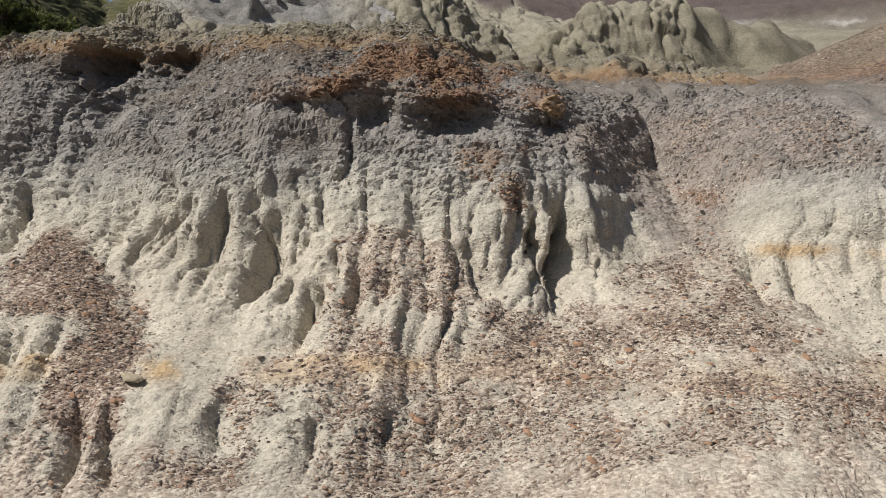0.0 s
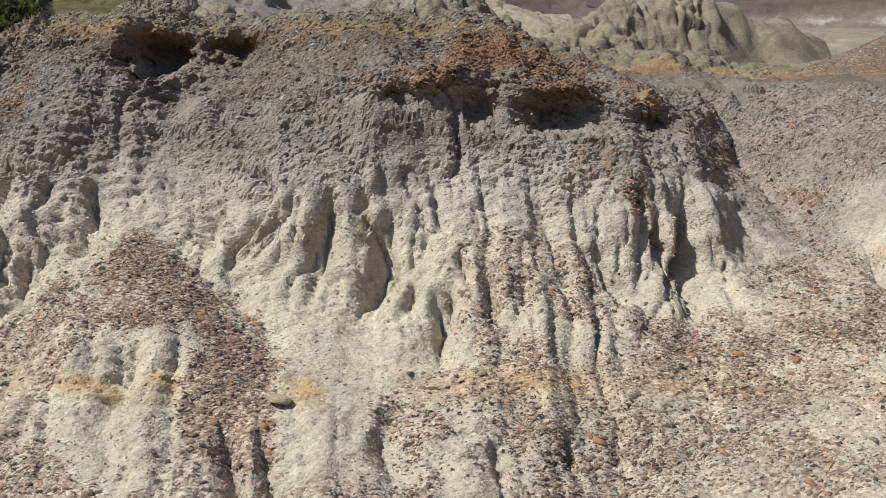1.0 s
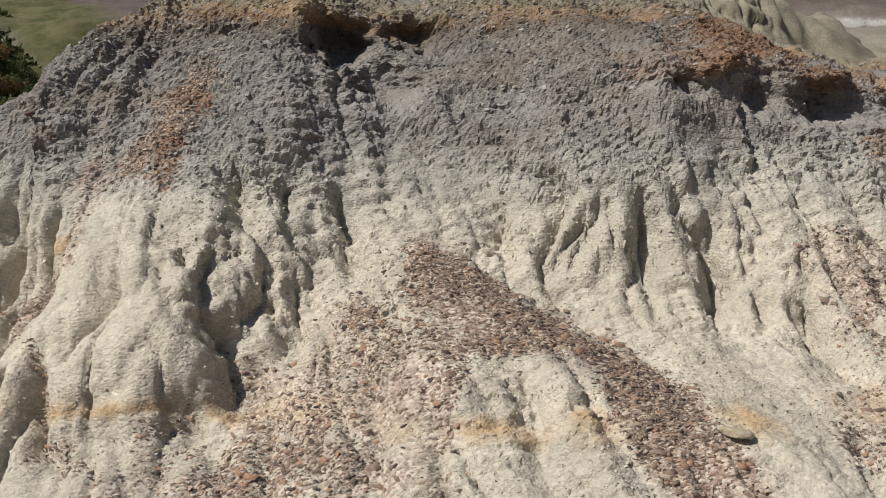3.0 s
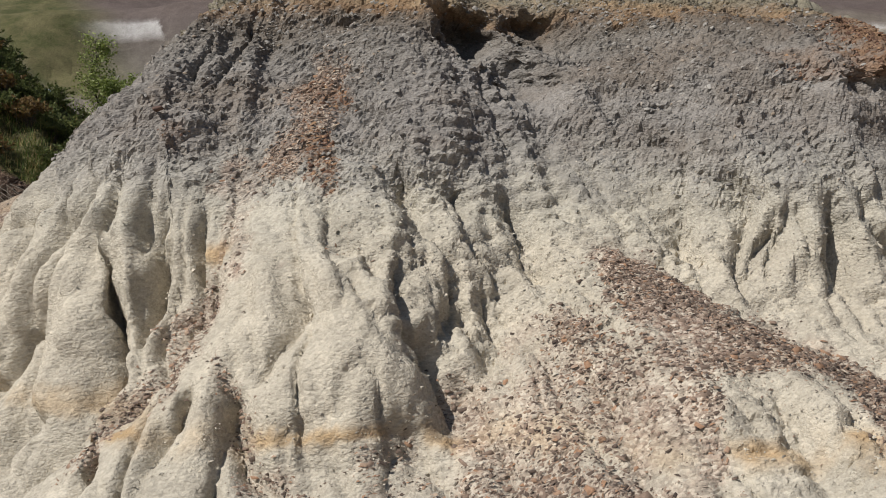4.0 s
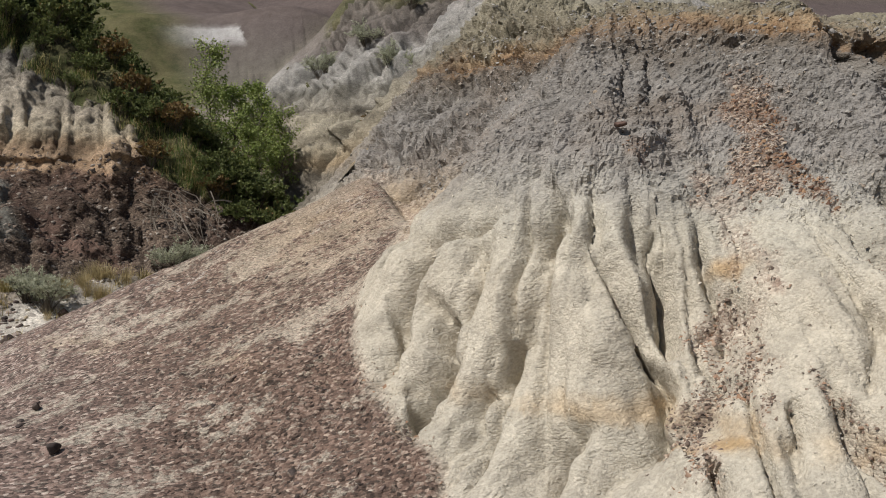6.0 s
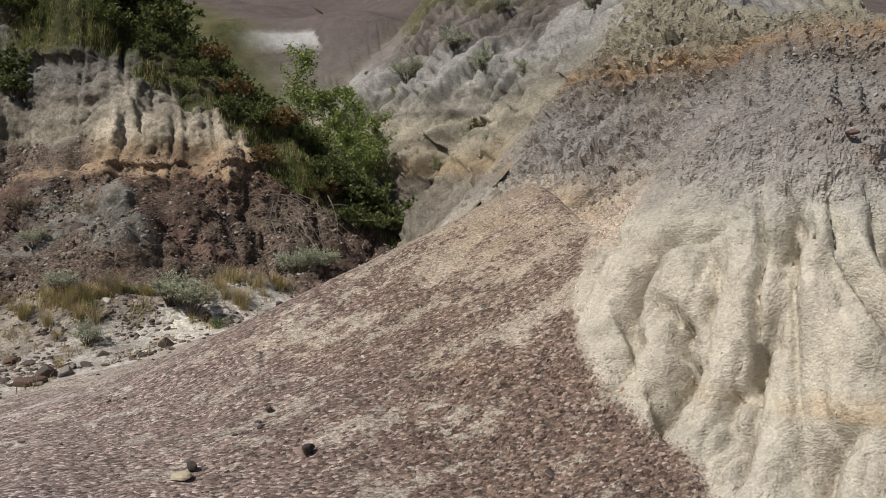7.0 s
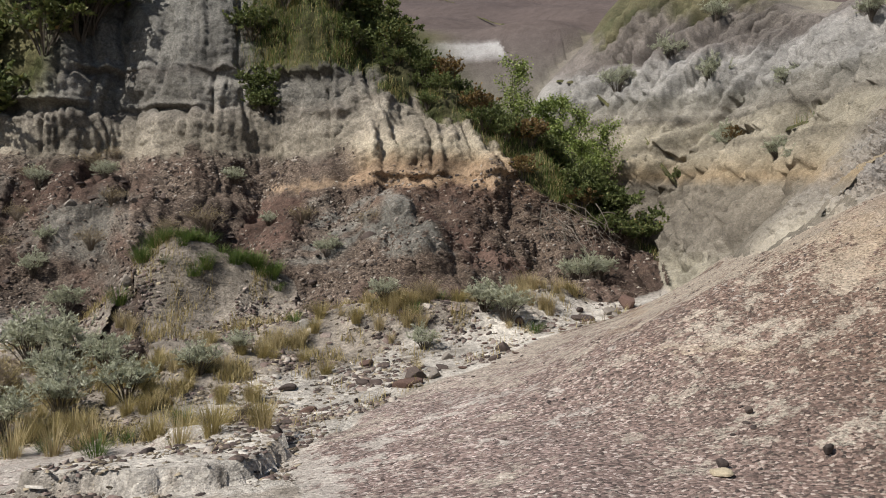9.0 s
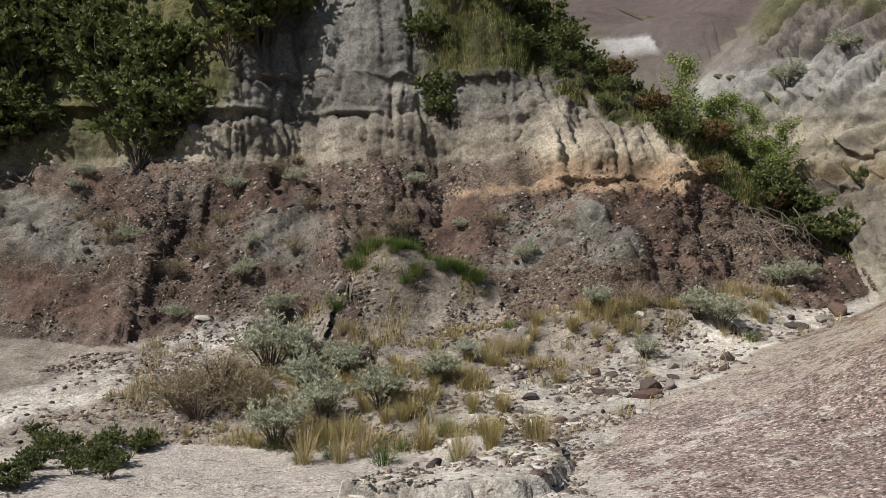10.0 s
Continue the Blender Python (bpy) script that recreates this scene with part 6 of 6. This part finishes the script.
for k in range(22):
    planted(r.choice(straws + ochres + fresh), r.uniform(-13.2, -11.0), r.uniform(10.2, 11.4), r.uniform(0.6, 1.1), r.uniform(0, 360), "low grass tuft growing from pale silt", "grass", "grass on the silt")
for k in range(30):
    planted(r.choice(greens), r.uniform(-16.0, -14.2), r.uniform(10.4, 12.0), r.uniform(0.2, 0.42), r.uniform(0, 360), "low dark green shrub beside the creek", "shrub", "low shrubs")

def blades(name, p, height, lean, material, label):
    """Single grass blades standing at many points, in one mesh."""
    m = len(p)
    ang = rng.uniform(0, 2 * np.pi, m)
    o = np.stack([np.cos(ang), np.sin(ang), 0 * ang], -1)
    w = np.stack([-np.sin(ang), np.cos(ang), 0 * ang], -1) * 0.0035
    h = (height * rng.uniform(0.4, 1.1, m))[:, None] * np.array([[0, 0, 1.0]])
    out = o * (lean * height * rng.uniform(0.1, 1.0, m))[:, None]
    v = np.stack([p - w - 0.02 * h, p + w - 0.02 * h, p + 0.6 * h + 0.35 * out + 0.7 * w, p + 0.6 * h + 0.35 * out - 0.7 * w, p + 0.95 * h + out], 1).reshape(-1, 3)
    k = 5 * np.arange(m)[:, None]
    loops = np.concatenate([k + np.array([[0, 1, 2, 3]]), k + np.array([[3, 2, 4]])], 1).ravel()
    me = bpy.data.meshes.new(name)
    me.vertices.add(5 * m)
    me.vertices.foreach_set("co", v.ravel())
    me.loops.add(7 * m)
    me.loops.foreach_set("vertex_index", loops.astype(np.int32))
    me.polygons.add(2 * m)
    me.polygons.foreach_set("loop_start", (7 * np.arange(m)[:, None] + np.array([[0, 4]])).ravel().astype(np.int32))
    me.update(calc_edges=True)
    me.attributes.new("tone", "FLOAT", "POINT").data.foreach_set("value", np.repeat(rng.uniform(0, 1, m), 5).astype(np.float32))
    me.materials.append(material)
    tagged(new(name, me), label, "grass", kind="stuff")


clumps = np.clip(vnoise(X * 3.2, Y * 3.2, 0, 120) + 0.4 * vnoise(X * 9, Y * 9, 0, 121), 0, 1)
bank_zone = IS_LOW * (1 - SILT) * (np.maximum(bell(X, -12.3, 1.1) * bell(Y, 12.5, 1.0), bell(Y, 13.5, 0.35) * (X > -11) * (X < -7.2)) + 0.12) * (X > -15) * (X < -6.5) * (Y > 9.8) * (Y < 15.5)
for name, count, height, material, label in (("dry_grass", 13000, 0.10, STRAW, "thin dry straw grass on the creek banks"), ("bunch_grass", 11000, 0.10, OCHRE_GRASS, "yellow-green grass on the creek banks")):
    p, _ = scatter(bank_zone * clumps, count, rng)
    blades(name, p, np.full(count, height) * rng.uniform(0.5, 1.7, count), 1.1, material, label)
leafy = np.clip(0.25 + vnoise(HX * 1.7, HY * 1.7, 0, 122), 0.03, 1)
on_flank = H_GREEN_SHADY * HK3 * (HX > -12) * (HY < 20)
for name, count, material, label in (("flank_dry_grass", 9000, OCHRE_GRASS, "long dry grass on the overgrown flank"), ("flank_green_grass", 14000, GREEN_GRASS, "long green grass on the overgrown flank")):
    p, _ = scatter(on_flank * leafy, count, rng, FAR_SIDE)
    blades(name, p, np.full(count, 0.15), 0.9, material, label)

# bushes and blocks on the slope across the creek
p, _ = scatter(H_DEBRIS * HK3 * (HX > -17) * (HX < -9) * (HD > 0) * (HD < 3.4), 64, np.random.default_rng(8), FAR_SIDE)
for k in range(14):
    planted(dry_bush[k % 2], float(p[k, 0]), float(p[k, 1]), r.uniform(0.5, 1.0), 53 * k, "dry brown twiggy bush on the red-brown slope", "shrub", "dry bushes on the slope")
for k in range(14, 22):
    planted(sages[k % 3], float(p[k, 0]), float(p[k, 1]), r.uniform(0.5, 0.8), 53 * k, "small grey-green sagebrush on the red-brown slope", "shrub", "sagebrush on the slope")
for k in range(22, 64):
    stone(float(p[k, 0]), float(p[k, 1]), 0.07 + 0.16 * r.random() ** 2, r.choice(("slab", "lump")), r.choice((DARK_STONE, GREY_STONE, DARK_STONE)), "dark stone block lying on the far slope", 300 + k)

# the overgrown flank across the creek
flank_points, _ = scatter(FLANK * HK3 * (HY < 19.5) * (HY > 14) * (HX > -9.5), 600, np.random.default_rng(5), FAR_SIDE)
flank_walk = iter(flank_points)


def flank_spot(rr):
    p = next(flank_walk)
    return float(p[0]), float(p[1])


for k in range(70):
    x, y = flank_spot(r)
    planted(r.choice(greens + greens + russets[:1]), x, y, r.uniform(0.4, 0.8), r.uniform(0, 360), "leafy green shrub on the overgrown flank", "shrub", "shrubs on the flank")
for k in range(34):
    planted(r.choice(greens), r.uniform(-6.5, -5.0), r.uniform(15.4, 17.6), r.uniform(0.45, 0.9), r.uniform(0, 360), "leafy green shrub crowding the gully mouth", "shrub", "shrubs in the gully")
for k in range(26):
    x, y = r.uniform(-10.9, -8.0), 0
    y = r.uniform(18.3, 20.5)
    planted(r.choice(greens), x, y, r.uniform(0.8, 1.3), r.uniform(0, 360), "dense green shrub on the hill's brow", "shrub", "shrubs on the brow")
upper = [(r.uniform(-22, -13.6), r.uniform(18.8, 25)) for _ in range(700)]
# west of x = -15.3 shrubs are added lower down, darkening the shaded bank
upper = [(x, y) for x, y in upper if ground_at(x, y) > (2.9 if x < -15.3 else 4.3) + 0.3 * math.sin(1.7 * x)][:118]
for x, y in upper:
    planted(r.choice(greens), x, y, r.uniform(1.4, 2.6), r.uniform(0, 360), "dense dark green shrub on the steep upper slope", "shrub", "shrubs on the upper slope")
for k, (x, y) in enumerate(((-12.2, 20.9), (-11.2, 20.6), (-11.5, 20.9))):
    planted(greens[k], x, y, 0.6, 60 * k, "green shrub hanging over the pale cliff", "shrub", "shrubs on the cliff")
for k, (x, y, s) in enumerate(((-6.3, 15.7, 0.7), (-7.3, 17.5, 1.0), (-6.8, 16.6, 0.9), (-7.7, 18.4, 1.0))):
    planted(russets[k % 2], x, y, s, 70 * k, "russet-leaved shrub among green ones", "shrub", "russet shrubs")


def poplar(seed, height):
    r = random.Random(seed)
    tv, tf, tt, lv, lf, lt, bv, bf, bt = [], [], [], [], [], [], [], [], []
    trunk = [Vector((0.03 * height * math.sin(2.1 * q + seed), 0.03 * height * math.cos(1.7 * q + seed), height * q / 6 - 0.05)) for q in range(7)]
    strand(trunk, 0.016 * height, 0.003, tv, tf, tt, 0.5)
    for _ in range(42):
        a = r.uniform(0.15, 0.98)
        i = min(int(a * 6), 5)
        p = trunk[i].lerp(trunk[i + 1], a * 6 - i)
        ang = r.uniform(0, 2 * math.pi)
        reach = height * (0.10 + 0.22 * (1 - a)) * r.uniform(0.7, 1.2)
        tip = p + Vector((math.cos(ang) * reach, math.sin(ang) * reach, reach * r.uniform(0.5, 1.2)))
        strand([p, p.lerp(tip, 0.5) + Vector((0, 0, 0.03)), tip], 0.005 * height, 0.0012, bv, bf, bt, r.random())
        for _ in range(70):
            w = p.lerp(tip, r.uniform(0.25, 1.1)) + Vector((r.gauss(0, 0.05), r.gauss(0, 0.05), r.gauss(0, 0.05))) * height * 0.6
            d = Vector((r.gauss(0, 1), r.gauss(0, 1), r.gauss(-0.3, 0.6))).normalized()
            leaf(w, d, 0.05 * r.uniform(0.7, 1.2), 0.036, lv, lf, lt, r.random(), r)
    root = new("poplar_sapling")
    part("trunk", mesh_of("trunk", tv, tf, tt), TWIG, root)
    part("limb_work", mesh_of("limb_work", bv, bf, bt), TWIG, root)
    part("crown", mesh_of("crown", lv, lf, lt), BRIGHT_LEAF, root, "bright green leaves")
    return root


saplings = [poplar(3, 1.9), poplar(4, 1.5)]
for k, (x, y, s) in enumerate(((-5.35, 18.2, 0.85), (-5.7, 18.9, 0.95), (-5.05, 17.6, 0.75), (-5.3, 19.3, 0.9), (-6.1, 19.6, 0.95), (-5.65, 17.3, 0.7))):
    planted(saplings[k % 2], x, y, s, 80 * k, "bright green poplar sapling in the gully", "tree", "poplar saplings")


def root_tangle(seed):
    r = random.Random(seed)
    base = new("root_tangle")
    for _ in range(34):
        v, f, t = [], [], []
        p = Vector((r.gauss(0, 0.22), r.gauss(0, 0.06), r.uniform(0.1, 0.45)))
        d = Vector((r.gauss(0.2, 0.5), -0.35, r.gauss(-0.5, 0.4)))
        pts = [p + d * (0.16 * q) + Vector((r.gauss(0, 0.03), -0.02 * q, -0.012 * q * q)) for q in range(5)]
        strand(pts, r.uniform(0.004, 0.011), 0.002, v, f, t, r.random())
        part("root", mesh_of("root", v, f, t), ROOT_WOOD, base)
    return tagged(base, "bleached tangle of bare roots hanging from the bank", "roots")


settle(root_tangle(5), -6.85, 15.0, 1.2, -10, 0.0)
for proto in sages + dry_bush + greens + russets + straws + ochres + fresh + saplings:
    drop(proto)

# -- the larger shale flakes, one by one, on the slopes beside the path --
for ground, zone, material, count, lo, hi in (("near_hillside", DEBRIS * NEARBY * IS_NEAR * (Z < 1.25), BROWN_CHIP, 260, 0.035, 0.065),
                                              ("debris_slope", DEBRIS * SLOPE * (Y < 10.5) * (X > -10.4), DARK_CHIP, 260, 0.035, 0.07),
                                              ("creek_bed", IS_LOW * (X > -13.5) * (X < -7) * (Y > 9.2) * (Y < 13.4) * patchy, DARK_CHIP, 160, 0.06, 0.14)):
    kinds = [pieces_mesh("shale_flake", np.zeros((1, 3)), np.array([[0.0, 0.0, 1.0]]), np.ones(1), 0.2, rng, material, 0.1) for _ in range(8)]
    p, n = scatter(zone, count, rng)
    for k in range(count):
        ob = new("shale_flake", kinds[k % 8])
        turn = Vector(n[k] + rng.normal(scale=0.15, size=3)).to_track_quat("Z", "Y").to_matrix().to_4x4()
        size = lo + (hi - lo) * rng.uniform() ** 2
        ob.parent = GROUND[ground]
        ob.matrix_world = Matrix.Translation(Vector(p[k])) @ turn @ Matrix.Rotation(rng.uniform(-0.6, 0.6), 4, "Z") @ Matrix.Diagonal((size, size, size, 1))
